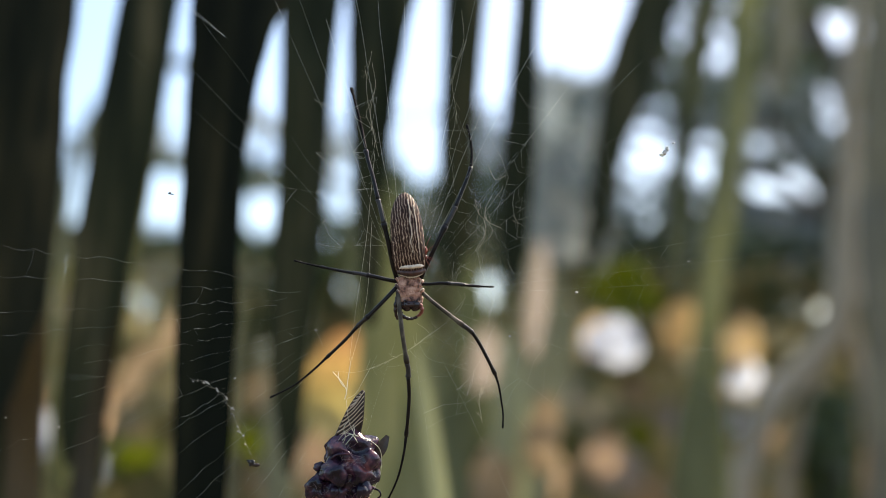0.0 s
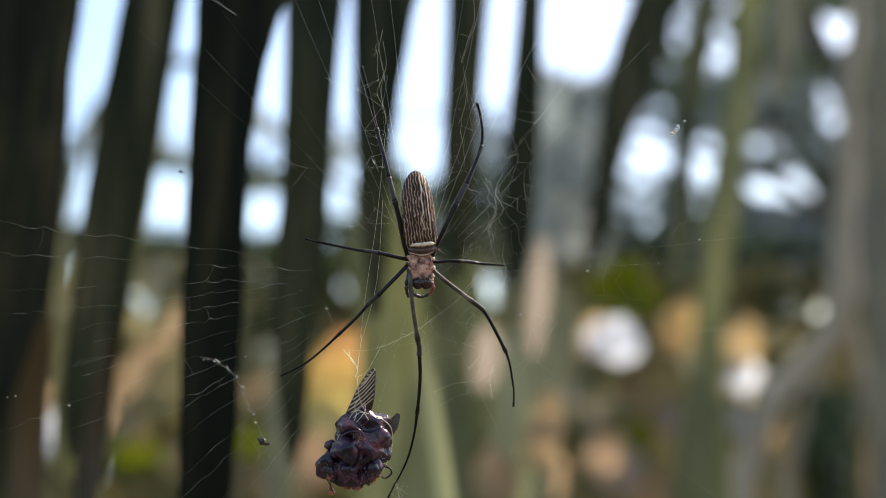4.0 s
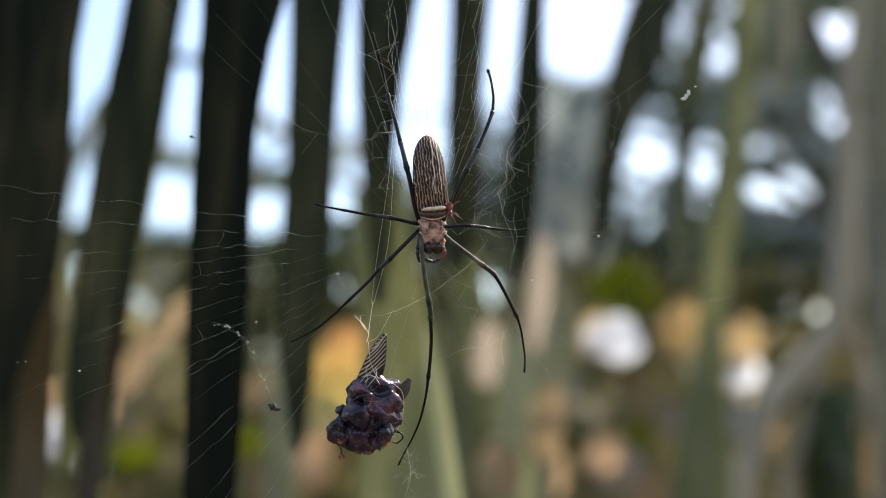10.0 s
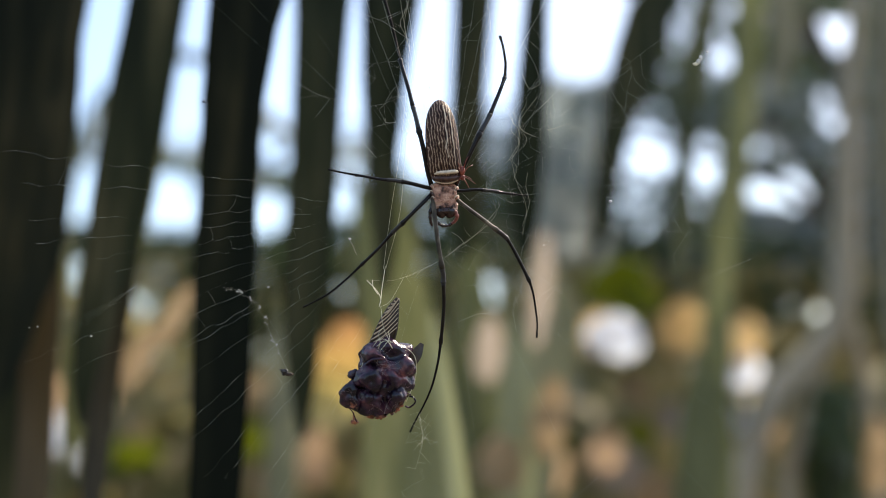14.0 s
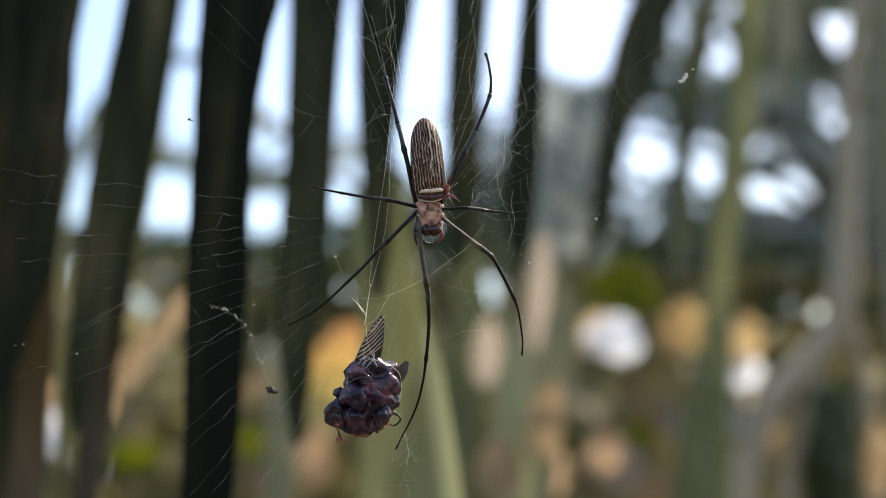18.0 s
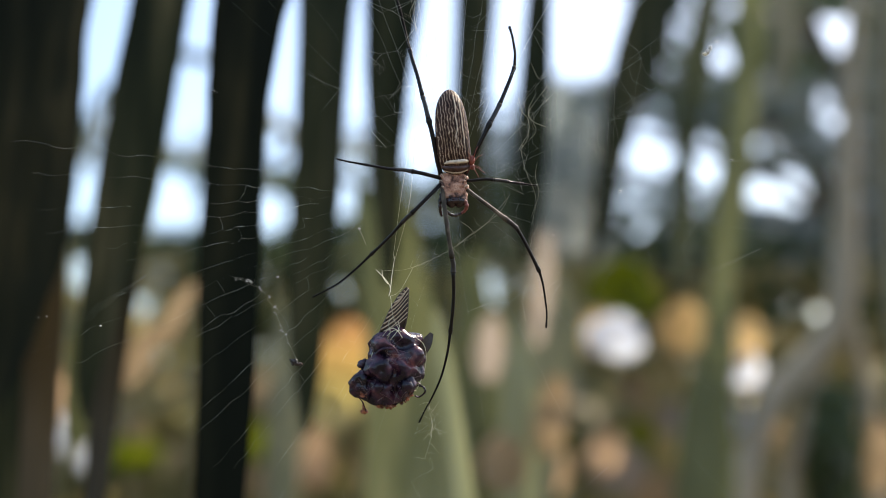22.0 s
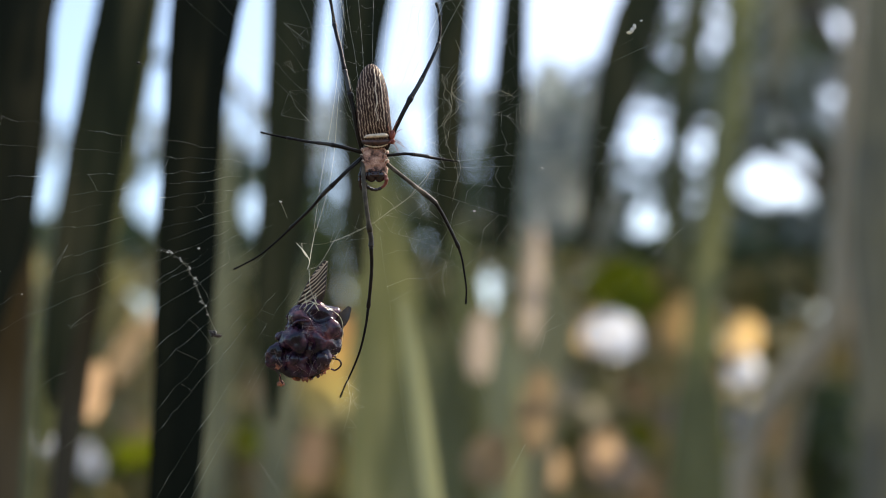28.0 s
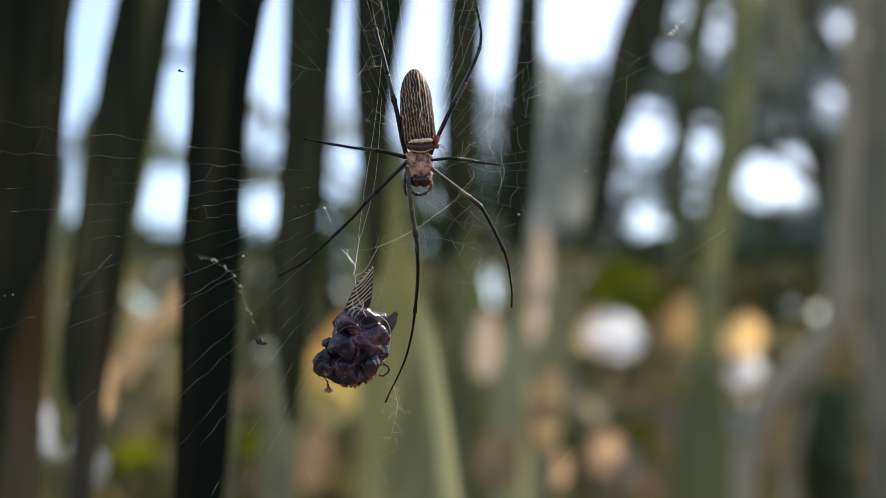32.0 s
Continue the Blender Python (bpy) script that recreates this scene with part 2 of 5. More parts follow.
def leaf_cloud(name, count, spread, mat, parent, clear=(), size=(0.06, 0.11), seed=1, label=""):
    """Many small leaves over a stretch of space (x0, x1, y0, y1, z0, z1), leaving the given oval clearings (x, z, rx, rz) open."""
    rnd = random.Random(seed)
    x0, x1, y0, y1, z0, z1 = spread
    verts, faces = [], []
    ym = (y0 + y1) / 2
    made = tries = 0
    while made < count and tries < count * 20:
        tries += 1
        x, y, z = rnd.uniform(x0, x1), rnd.uniform(y0, y1), rnd.uniform(z0, z1)
        # bulges and hollows towards and away from the web, thinning out at the ends
        if x1 - x0 > 2.0 and (abs(x) - 1.45) / 0.4 > rnd.random() and (y0 + y1) < 7:
            continue
        far = max(y + 0.45 * noise.noise(Vector((x * 1.3, z * 1.3, seed))) + rnd.gauss(0.05, 0.16), y0 - 0.3)
        x, z, y = x * (far + 0.35) / (y + 0.35), 1.2 + (z - 1.2) * (far + 0.35) / (y + 0.35), far
        k = (ym + 0.35) / (y + 0.35)
        xs, zs = x * k, 1.2 + (z - 1.2) * k
        if any(((xs - cx) / rx) ** 2 + ((zs - cz) / rz) ** 2 < 1.0 + 0.25 * noise.noise(Vector((xs * 9, zs * 9, 3.3))) for cx, cz, rx, rz in clear):
            continue
        made += 1
        L = rnd.uniform(*size)
        w = L * rnd.uniform(0.32, 0.5)
        e = Euler((rnd.uniform(-0.9, 0.9), rnd.uniform(-3.1, 3.1), rnd.uniform(-0.9, 0.9))).to_matrix()
        b = len(verts)
        c = Vector((x, y, z))
        for px, py, pz in ((0, 0, -0.5), (-0.5, 0.12, -0.1), (0.5, 0.12, -0.1), (0, -0.03, 0.0), (-0.35, 0.1, 0.25), (0.35, 0.1, 0.25), (0, 0.05, 0.5)):
            verts.append(c + e @ Vector((px * w, py * w, pz * L)))
        faces += [(b, b + 3, b + 1), (b, b + 2, b + 3), (b + 1, b + 3, b + 4), (b + 3, b + 2, b + 5), (b + 4, b + 3, b + 6), (b + 3, b + 5, b + 6)]
    me = bpy.data.meshes.new(name)
    me.from_pydata(verts, [], faces)
    me.materials.append(mat)
    ob = new(name, me)
    ob.parent = parent
    tagged(ob, label, kind="stuff")
    return ob


def thing(name, at, label, category, group="", kind="", turn=(0, 0, 0)):
    ob = new(name)
    ob.matrix_basis = pose(*at, *turn)
    return tagged(ob, label, category, group, kind)


# ---- ground ----
def ground():
    bm = bmesh.new()
    n = 60
    grid = [[None] * (n + 1) for _ in range(n + 1)]
    for i in range(n + 1):
        for j in range(n + 1):
            u, v = i / n * 2 - 1, j / n * 2 - 1
            x, y = math.copysign(abs(u) ** 3, u) * 900 + u * 6, math.copysign(abs(v) ** 3, v) * 900 + v * 6
            z = noise.noise(Vector((x * 0.4, y * 0.4, 0))) * 0.05
            grid[i][j] = bm.verts.new((x, y, z))
    for i in range(n):
        for j in range(n):
            bm.faces.new((grid[i][j], grid[i + 1][j], grid[i + 1][j + 1], grid[i][j + 1]))
    ob = part("ground", bm, M_GROUND)
    tagged(ob, "bare brown earth strewn with fallen leaf litter", "ground", kind="structure")


ground()


# ---- hanging palm fronds ----
def frond(name, label, rachis, leaflets, group="hanging palm fronds"):
    """A frond: a rachis with leaflets that hang from it. leaflets: material, points from top to bottom, widths, fold, twist."""
    f = thing(name, rachis[0][:3], label, "palm frond", group)
    o = Vector(rachis[0][:3])
    bm = bmesh.new()
    path = smooth_path(rachis, 8)
    tube(bm, [Vector(q[:3]) - o for q in path], [q[3] for q in path], 8)
    part("rachis", bm, M_RACHIS, f, "green-brown woody midrib")
    for i, (mat, pts, widths, fold, twist) in enumerate(leaflets):
        bm = bmesh.new()
        blade(bm, [Vector(p) - o for p in pts], widths, fold, 4, 7, i * 3.7, twist)
        part("leaflet", bm, mat, f)
    return f


near_frond = frond(
    "palm_frond", "green palm frond darkened as if backlit, with long leaflets hanging straight down",
    [(-0.620, 0.500, -0.050, 0.016), (-0.660, 0.460, 0.700, 0.014), (-0.630, 0.400, 1.300, 0.012), (-0.368, 0.330, 1.597, 0.010), (-0.211, 0.330, 1.607, 0.009), (-0.130, 0.300, 1.594, 0.009), (-0.044, 0.420, 1.663, 0.008), (0.099, 0.500, 1.692, 0.004)],
    [
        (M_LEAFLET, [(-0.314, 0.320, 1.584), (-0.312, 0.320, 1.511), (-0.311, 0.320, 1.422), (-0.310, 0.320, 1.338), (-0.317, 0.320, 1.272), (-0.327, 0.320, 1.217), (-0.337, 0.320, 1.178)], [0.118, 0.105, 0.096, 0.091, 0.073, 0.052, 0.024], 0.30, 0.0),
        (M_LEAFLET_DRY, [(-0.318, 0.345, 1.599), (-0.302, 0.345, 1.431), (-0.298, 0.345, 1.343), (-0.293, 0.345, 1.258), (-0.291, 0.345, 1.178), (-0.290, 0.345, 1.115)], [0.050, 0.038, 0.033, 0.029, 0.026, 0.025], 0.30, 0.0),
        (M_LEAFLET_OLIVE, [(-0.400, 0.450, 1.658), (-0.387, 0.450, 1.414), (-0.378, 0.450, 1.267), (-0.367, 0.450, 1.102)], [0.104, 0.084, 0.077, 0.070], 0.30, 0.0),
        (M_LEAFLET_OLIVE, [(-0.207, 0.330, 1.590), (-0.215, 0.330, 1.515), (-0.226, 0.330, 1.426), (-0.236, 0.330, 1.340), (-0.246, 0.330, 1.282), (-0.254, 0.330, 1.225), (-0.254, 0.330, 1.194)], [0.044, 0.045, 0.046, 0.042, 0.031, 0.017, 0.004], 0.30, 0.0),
        (M_LEAFLET_BROWN, [(-0.207, 0.360, 1.607), (-0.230, 0.360, 1.482), (-0.235, 0.360, 1.390), (-0.242, 0.360, 1.302), (-0.250, 0.360, 1.218), (-0.255, 0.360, 1.113)], [0.040, 0.039, 0.026, 0.023, 0.022, 0.015], 0.30, 0.0),
        (M_LEAFLET_MID, [(-0.218, 0.420, 1.641), (-0.246, 0.420, 1.406), (-0.263, 0.420, 1.334), (-0.277, 0.420, 1.264), (-0.286, 0.420, 1.219), (-0.293, 0.420, 1.184), (-0.295, 0.420, 1.166)], [0.016, 0.022, 0.036, 0.045, 0.035, 0.018, 0.004], 0.30, 0.0),
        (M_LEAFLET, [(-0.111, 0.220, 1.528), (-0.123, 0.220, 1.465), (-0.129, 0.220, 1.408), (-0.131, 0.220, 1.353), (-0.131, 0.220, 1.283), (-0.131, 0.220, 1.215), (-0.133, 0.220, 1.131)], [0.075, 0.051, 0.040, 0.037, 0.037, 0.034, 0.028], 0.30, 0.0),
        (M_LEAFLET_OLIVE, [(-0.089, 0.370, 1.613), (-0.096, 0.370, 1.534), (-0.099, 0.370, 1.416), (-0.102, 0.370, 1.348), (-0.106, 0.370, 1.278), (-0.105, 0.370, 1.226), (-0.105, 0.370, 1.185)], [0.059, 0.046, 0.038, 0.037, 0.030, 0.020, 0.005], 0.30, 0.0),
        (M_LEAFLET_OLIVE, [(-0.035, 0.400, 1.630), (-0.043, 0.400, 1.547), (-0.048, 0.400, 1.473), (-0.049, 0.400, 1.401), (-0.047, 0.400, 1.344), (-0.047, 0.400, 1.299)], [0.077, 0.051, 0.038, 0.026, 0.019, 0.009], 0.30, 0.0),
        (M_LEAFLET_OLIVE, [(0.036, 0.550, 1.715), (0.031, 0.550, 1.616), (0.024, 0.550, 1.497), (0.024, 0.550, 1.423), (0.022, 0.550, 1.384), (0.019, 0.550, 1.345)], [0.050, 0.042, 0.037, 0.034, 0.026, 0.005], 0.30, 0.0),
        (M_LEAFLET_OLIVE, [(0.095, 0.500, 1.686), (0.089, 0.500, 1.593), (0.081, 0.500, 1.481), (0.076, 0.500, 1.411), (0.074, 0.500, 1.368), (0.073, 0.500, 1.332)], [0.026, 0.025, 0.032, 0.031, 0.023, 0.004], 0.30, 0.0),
    ])

pale_frond = frond(
    "palm_frond", "olive palm frond with paler leaflets hanging low",
    [(-0.74, 1.42, -0.05, 0.02), (-0.75, 1.42, 0.9, 0.017), (-0.7, 1.41, 1.7, 0.014), (*(-0.498, 1.400, 1.888), 0.012), (*(-0.307, 1.400, 1.740), 0.011), (*(-0.154, 1.400, 1.629), 0.009), (*(0.176, 1.400, 1.520), 0.006)],
    [
        (M_LEAFLET_GREEN, [(-0.154, 1.400, 1.629), (-0.117, 1.390, 1.444), (-0.086, 1.380, 1.298), (-0.062, 1.350, 0.949)], [0.04, 0.09, 0.085, 0.03], 0.2, 0.2),
        (M_LEAFLET_GREEN, [(-0.089, 1.390, 1.605), (-0.050, 1.370, 1.379), (-0.004, 1.350, 1.217), (0.043, 1.310, 0.910)], [0.03, 0.06, 0.085, 0.04], 0.15, 0.0),
        (M_LEAFLET_GREY, [(0.155, 1.400, 1.526), (0.209, 1.390, 1.381), (0.179, 1.380, 1.217), (0.146, 1.350, 0.903)], [0.03, 0.08, 0.085, 0.04], 0.2, 0.0),
        (M_LEAFLET_GREEN, [(0.038, 1.400, 1.558), (0.058, 1.390, 1.381), (0.067, 1.380, 1.217), (0.064, 1.350, 0.903)], [0.03, 0.07, 0.08, 0.04], 0.2, 0.0),
        (M_LEAFLET_GREY, [(-0.425, 1.430, 1.830), (-0.418, 1.430, 1.504), (-0.415, 1.420, 1.238), (-0.409, 1.390, 0.896)], [0.03, 0.07, 0.08, 0.04], 0.2, 0.0),
        (M_LEAFLET_GREY, [(-0.292, 1.410, 1.732), (-0.268, 1.400, 1.510), (-0.285, 1.390, 1.218), (-0.284, 1.350, 0.903)], [0.008, 0.03, 0.07, 0.03], 0.2, 0.0),
    ])

far_frond = frond(
    "palm_frond", "dull olive palm frond with leaflets leaning in the shade",
    [(1.150, 1.500, -0.050, 0.024), (1.200, 1.450, 1.000, 0.020), (1.150, 1.400, 1.750, 0.016), (0.922, 1.400, 2.209, 0.014), (0.686, 1.400, 2.234, 0.012), (0.498, 1.200, 2.116, 0.010), (0.320, 1.000, 1.980, 0.006)],
    [
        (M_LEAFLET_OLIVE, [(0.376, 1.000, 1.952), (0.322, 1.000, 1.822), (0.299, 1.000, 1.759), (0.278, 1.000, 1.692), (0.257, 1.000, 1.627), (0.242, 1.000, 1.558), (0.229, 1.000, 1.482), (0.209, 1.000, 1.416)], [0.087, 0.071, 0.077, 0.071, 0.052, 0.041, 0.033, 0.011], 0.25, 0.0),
        (M_LEAFLET_SHADED, [(0.469, 1.100, 2.007), (0.429, 1.100, 1.868), (0.400, 1.100, 1.724), (0.377, 1.100, 1.584), (0.370, 1.100, 1.476), (0.365, 1.100, 1.405)], [0.054, 0.042, 0.043, 0.032, 0.033, 0.010], 0.25, 0.0),
        (M_LEAFLET_GREEN, [(0.598, 1.300, 2.118), (0.562, 1.300, 1.960), (0.539, 1.300, 1.785), (0.502, 1.300, 1.585), (0.471, 1.300, 1.403), (0.458, 1.300, 1.285), (0.446, 1.300, 1.180), (0.439, 1.300, 1.123)], [0.056, 0.050, 0.051, 0.057, 0.049, 0.057, 0.042, 0.012], 0.25, 0.0),
        (M_LEAFLET_DUN, [(0.896, 1.400, 2.173), (0.858, 1.400, 1.775), (0.835, 1.400, 1.554), (0.836, 1.400, 1.342), (0.814, 1.400, 0.982)], [0.101, 0.108, 0.117, 0.109, 0.100], 0.25, 0.0),
        (M_LEAFLET_DUN, [(0.705, 1.450, 2.201), (0.681, 1.450, 1.932), (0.662, 1.450, 1.826)], [0.064, 0.053, 0.016], 0.25, 0.0),
    ])

shoot = frond(
    "palm_shoot", "young palm shoot with upright olive blades", [(-0.010, 0.6, -0.05, 0.012), (-0.010, 0.58, 0.4, 0.012), (-0.010, 0.6, 0.910, 0.008)],
    [
        (M_LEAFLET_GREEN, [(-0.062, 0.800, 1.506), (-0.062, 0.800, 1.420), (-0.055, 0.800, 1.322), (-0.046, 0.800, 1.227), (-0.040, 0.800, 1.057), (-0.040, 0.800, 0.970)], [0.010, 0.052, 0.080, 0.098, 0.112, 0.098], 0.20, 0.0),
        (M_LEAFLET_PALE, [(-0.009, 0.360, 1.277), (-0.002, 0.360, 1.239), (0.006, 0.360, 1.185), (0.016, 0.360, 1.113), (0.021, 0.360, 1.040)], [0.003, 0.012, 0.015, 0.015, 0.015], 0.20, 0.0),
        (M_LEAFLET_GREEN, [(0.436, 1.250, 1.302), (0.437, 1.250, 1.236), (0.431, 1.250, 1.162), (0.417, 1.250, 1.000), (0.409, 1.250, 0.879)], [0.020, 0.071, 0.091, 0.105, 0.090], 0.20, 0.0),
        (M_LEAFLET_PALE, [(0.096, 0.900, 1.332), (0.098, 0.900, 1.243), (0.097, 0.900, 1.157), (0.096, 0.900, 1.045), (0.094, 0.900, 0.950)], [0.010, 0.044, 0.051, 0.057, 0.049], 0.20, 0.0),
    ], "palm shoots")


# ---- trees and shrubs behind ----
SKY_CLEARINGS = [
    (-1.25, 2.340, 0.20, 0.205), (-1.24, 1.917, 0.17, 0.114), (-0.850, 2.320, 0.107, 0.259), (-0.895, 1.879, 0.13, 0.121),
    (-0.562, 2.380, 0.107, 0.205), (-0.552, 2.049, 0.089, 0.057), (-0.572, 1.849, 0.09, 0.075), (-0.317, 2.320, 0.089, 0.232), (-0.315, 1.913, 0.064, 0.089),
    (-0.064, 2.281, 0.134, 0.339), (0.199, 2.360, 0.071, 0.232), (0.445, 2.459, 0.178, 0.205),
    (0.668, 2.040, 0.107, 0.089), (0.627, 1.885, 0.064, 0.018), (0.851, 1.992, 0.086, 0.103), (0.800, 1.790, 0.039, 0.032), (1.088, 1.871, 0.141, 0.101), (0.644, 1.712, 0.082, 0.054), (0.953, 1.731, 0.054, 0.054),
    (1.317, 2.454, 0.076, 0.058), (1.287, 2.191, 0.047, 0.080), (0.930, 2.359, 0.047, 0.051), (0.959, 2.554, 0.033, 0.033), (0.706, 2.193, 0.062, 0.025), (0.829, 2.562, 0.029, 0.047), (1.028, 2.100, 0.036, 0.036),
]

LOW_CLEARINGS = [
    (-1.140, 1.660, 0.052, 0.085), (-0.945, 1.545, 0.027, 0.06), (0.150, 1.600, 0.044, 0.085), (-0.050, 1.690, 0.017, 0.062), (-0.320, 1.640, 0.022, 0.060), 
    (-1.092, 1.265, 0.029, 0.061), (0.308, 1.621, 0.029, 0.107),
]


def tree(name, label, trunk, limbs, group="trees behind the web"):
    t = thing(name, trunk[0][:3], label, "tree", group)
    o = Vector(trunk[0][:3])
    bm = bmesh.new()
    path = smooth_path(trunk, 8)
    tube(bm, [Vector(q[:3]) - o for q in path], [q[3] for q in path], 10)
    part("trunk", bm, M_BARK, t)
    for limb in limbs:
        bm = bmesh.new()
        path = smooth_path(limb, 6)
        tube(bm, [Vector(q[:3]) - o for q in path], [q[3] for q in path], 6)
        part("limb", bm, M_BARK, t)
    return t


def local_cloud(name, count, spread, mat, parent, clear, size, seed, label=""):
    ob = leaf_cloud(name, count, spread, mat, parent, clear, size, seed, label)
    o = parent.location
    for v in ob.data.vertices:
        v.co -= o
    return ob


tall_tree = tree(
    "tree", "broadleaf tree whose crown hangs against the bright sky",
    [(1.5, 2.75, -0.3, 0.07), (1.45, 2.75, 0.9, 0.06), (1.5, 2.7, 1.7, 0.05), (1.25, 2.7, 2.5, 0.035), (1.0, 2.7, 3.2, 0.02)],
    [
        [(1.48, 2.72, 1.55, 0.03), (1.1, 2.68, 1.95, 0.02), (0.55, 2.66, 2.1, 0.012), (0.1, 2.66, 2.05, 0.006)],
        [(1.46, 2.7, 1.75, 0.025), (0.9, 2.66, 2.25, 0.016), (0.2, 2.65, 2.2, 0.01), (-0.2, 2.65, 2.15, 0.007), (-0.5, 2.65, 2.12, 0.004)],
        [(1.4, 2.7, 2.1, 0.025), (1.7, 2.7, 2.5, 0.015), (1.9, 2.7, 3.0, 0.006)],
    ])
local_cloud("crown", 760, (-0.5, 0.25, 2.55, 2.75, 1.70, 2.0), M_FOLIAGE, tall_tree, SKY_CLEARINGS, (0.05, 0.10), 11, "grey-green leaves with sky between")
local_cloud("crown", 300, (-0.5, 0.25, 2.55, 2.75, 1.59, 1.70), M_FOLIAGE, tall_tree, SKY_CLEARINGS + [(x, z - 0.045, w, h + 0.045) for x, z, w, h in LOW_CLEARINGS], (0.05, 0.10), 15, "grey-green leaves at the crown's lower edge")
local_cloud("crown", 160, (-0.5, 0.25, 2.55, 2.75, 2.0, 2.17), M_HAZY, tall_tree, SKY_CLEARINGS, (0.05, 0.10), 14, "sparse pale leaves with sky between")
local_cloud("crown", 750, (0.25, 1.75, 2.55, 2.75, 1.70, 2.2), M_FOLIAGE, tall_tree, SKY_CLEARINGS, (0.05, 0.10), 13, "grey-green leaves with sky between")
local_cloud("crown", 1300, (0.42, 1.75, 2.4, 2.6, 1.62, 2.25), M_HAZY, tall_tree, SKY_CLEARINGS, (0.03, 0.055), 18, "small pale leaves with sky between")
local_cloud("crown", 1500, (0.42, 1.75, 2.55, 2.75, 1.62, 2.25), M_FOLIAGE, tall_tree, SKY_CLEARINGS, (0.03, 0.055), 17, "small grey-green leaves with sky between")
local_cloud("crown", 800, (0.62, 1.75, 2.55, 2.75, 2.2, 2.75), M_FOLIAGE, tall_tree, SKY_CLEARINGS, (0.05, 0.10), 12, "grey-green leaves with sky between")

local_cloud("crown", 210, (0.22, 0.43, 2.0, 2.2, 1.61, 1.98), M_MIST, tall_tree, SKY_CLEARINGS, (0.05, 0.09), 16, "leaves paled with haze at the edge of the sky")

side_tree = tree(
    "tree", "slender tree whose sparse crown hangs between the dark leaflets",
    [(-1.9, 2.8, -0.1, 0.06), (-1.88, 2.8, 0.9, 0.05), (-1.8, 2.75, 1.7, 0.04), (-1.7, 2.7, 2.4, 0.02)],
    [
        [(-1.8, 2.75, 1.75, 0.02), (-1.5, 2.68, 2.05, 0.012), (-1.318, 2.6, 2.092, 0.011), (-1.088, 2.6, 2.05, 0.011), (-0.777, 2.6, 2.005, 0.012), (-0.605, 2.6, 1.994, 0.012), (-0.479, 2.6, 2.054, 0.009), (-0.35, 2.6, 2.02, 0.004)],
        [(-1.82, 2.76, 1.6, 0.018), (-1.3, 2.68, 1.78, 0.01), (-0.7, 2.65, 1.8, 0.005)],
    ])
local_cloud("crown", 1170, (-1.7, -0.5, 2.55, 2.75, 1.70, 2.0), M_FOLIAGE, side_tree, SKY_CLEARINGS, (0.05, 0.10), 19, "grey-green leaves with sky between")
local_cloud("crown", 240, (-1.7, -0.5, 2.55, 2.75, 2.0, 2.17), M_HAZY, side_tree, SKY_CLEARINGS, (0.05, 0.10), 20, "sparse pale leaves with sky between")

FAR_CLEARINGS = [
    (1.083, 2.552, 0.214, 0.446), (1.427, 2.489, 0.143, 0.327), (1.857, 2.511, 0.315, 0.226), (2.187, 3.290, 0.175, 0.133), (2.144, 2.855, 0.109, 0.175), (1.548, 3.135, 0.103, 0.115), (1.596, 3.461, 0.072, 0.072),
    (1.379, 3.475, 0.072, 0.103), (0.744, 3.365, 0.297, 0.372), (0.332, 3.166, 0.149, 0.416), 
]
far_tree = tree(
    "tree", "hazy grey-green tree standing farther back",
    [(2.3, 4.9, -0.1, 0.09), (2.25, 4.9, 1.2, 0.08), (2.1, 4.8, 2.4, 0.06), (1.9, 4.8, 3.4, 0.03)],
    [[(2.2, 4.85, 1.8, 0.03), (1.4, 4.75, 2.4, 0.02), (0.6, 4.7, 2.7, 0.01)], [(2.15, 4.8, 2.2, 0.03), (2.6, 4.7, 3.0, 0.02), (2.8, 4.7, 3.6, 0.01)]])
local_cloud("crown", 4600, (0.35, 2.9, 4.5, 4.8, 2.0, 3.02), M_HAZY, far_tree, FAR_CLEARINGS, (0.10, 0.18), 41, "grey-green leaves tinted with haze")
local_cloud("crown", 1300, (1.6, 2.9, 4.5, 4.8, 3.0, 3.7), M_HAZY, far_tree, FAR_CLEARINGS, (0.10, 0.18), 42, "grey-green leaves tinted with haze")

low_tree = tree(
    "tree", "leafy undergrowth tree with dark green leaves low down",
    [(-0.9, 2.8, 0.0, 0.05), (-0.92, 2.8, 0.7, 0.04), (-0.8, 2.75, 1.3, 0.03), (-0.6, 2.7, 1.7, 0.015)],
    [
        [(-0.9, 2.78, 0.9, 0.02), (-0.3, 2.7, 1.2, 0.015), (0.4, 2.7, 1.35, 0.008)],
        [(-0.85, 2.76, 1.15, 0.02), (-1.3, 2.7, 1.5, 0.012), (-1.7, 2.7, 1.6, 0.006)],
        [(-0.9, 2.8, 0.6, 0.02), (0.2, 2.8, 0.9, 0.015), (1.2, 2.8, 1.0, 0.008)],
    ])
local_cloud("crown", 9000, (-1.8, 1.85, 2.5, 2.8, 0.75, 1.70), M_FOLIAGE_LOW, low_tree, LOW_CLEARINGS, (0.06, 0.12), 21, "shaded olive-green leaves")
local_cloud("crown", 900, (-1.8, 1.85, 2.55, 2.75, 1.5, 1.78), M_FOLIAGE, low_tree, LOW_CLEARINGS, (0.06, 0.12), 22, "dark green leaves")


local_cloud("crown", 130, (-0.68, -0.40, 2.5, 2.8, 1.34, 1.64), M_FOLIAGE_LOW, low_tree, (), (0.06, 0.11), 24, "shaded olive-green leaves")

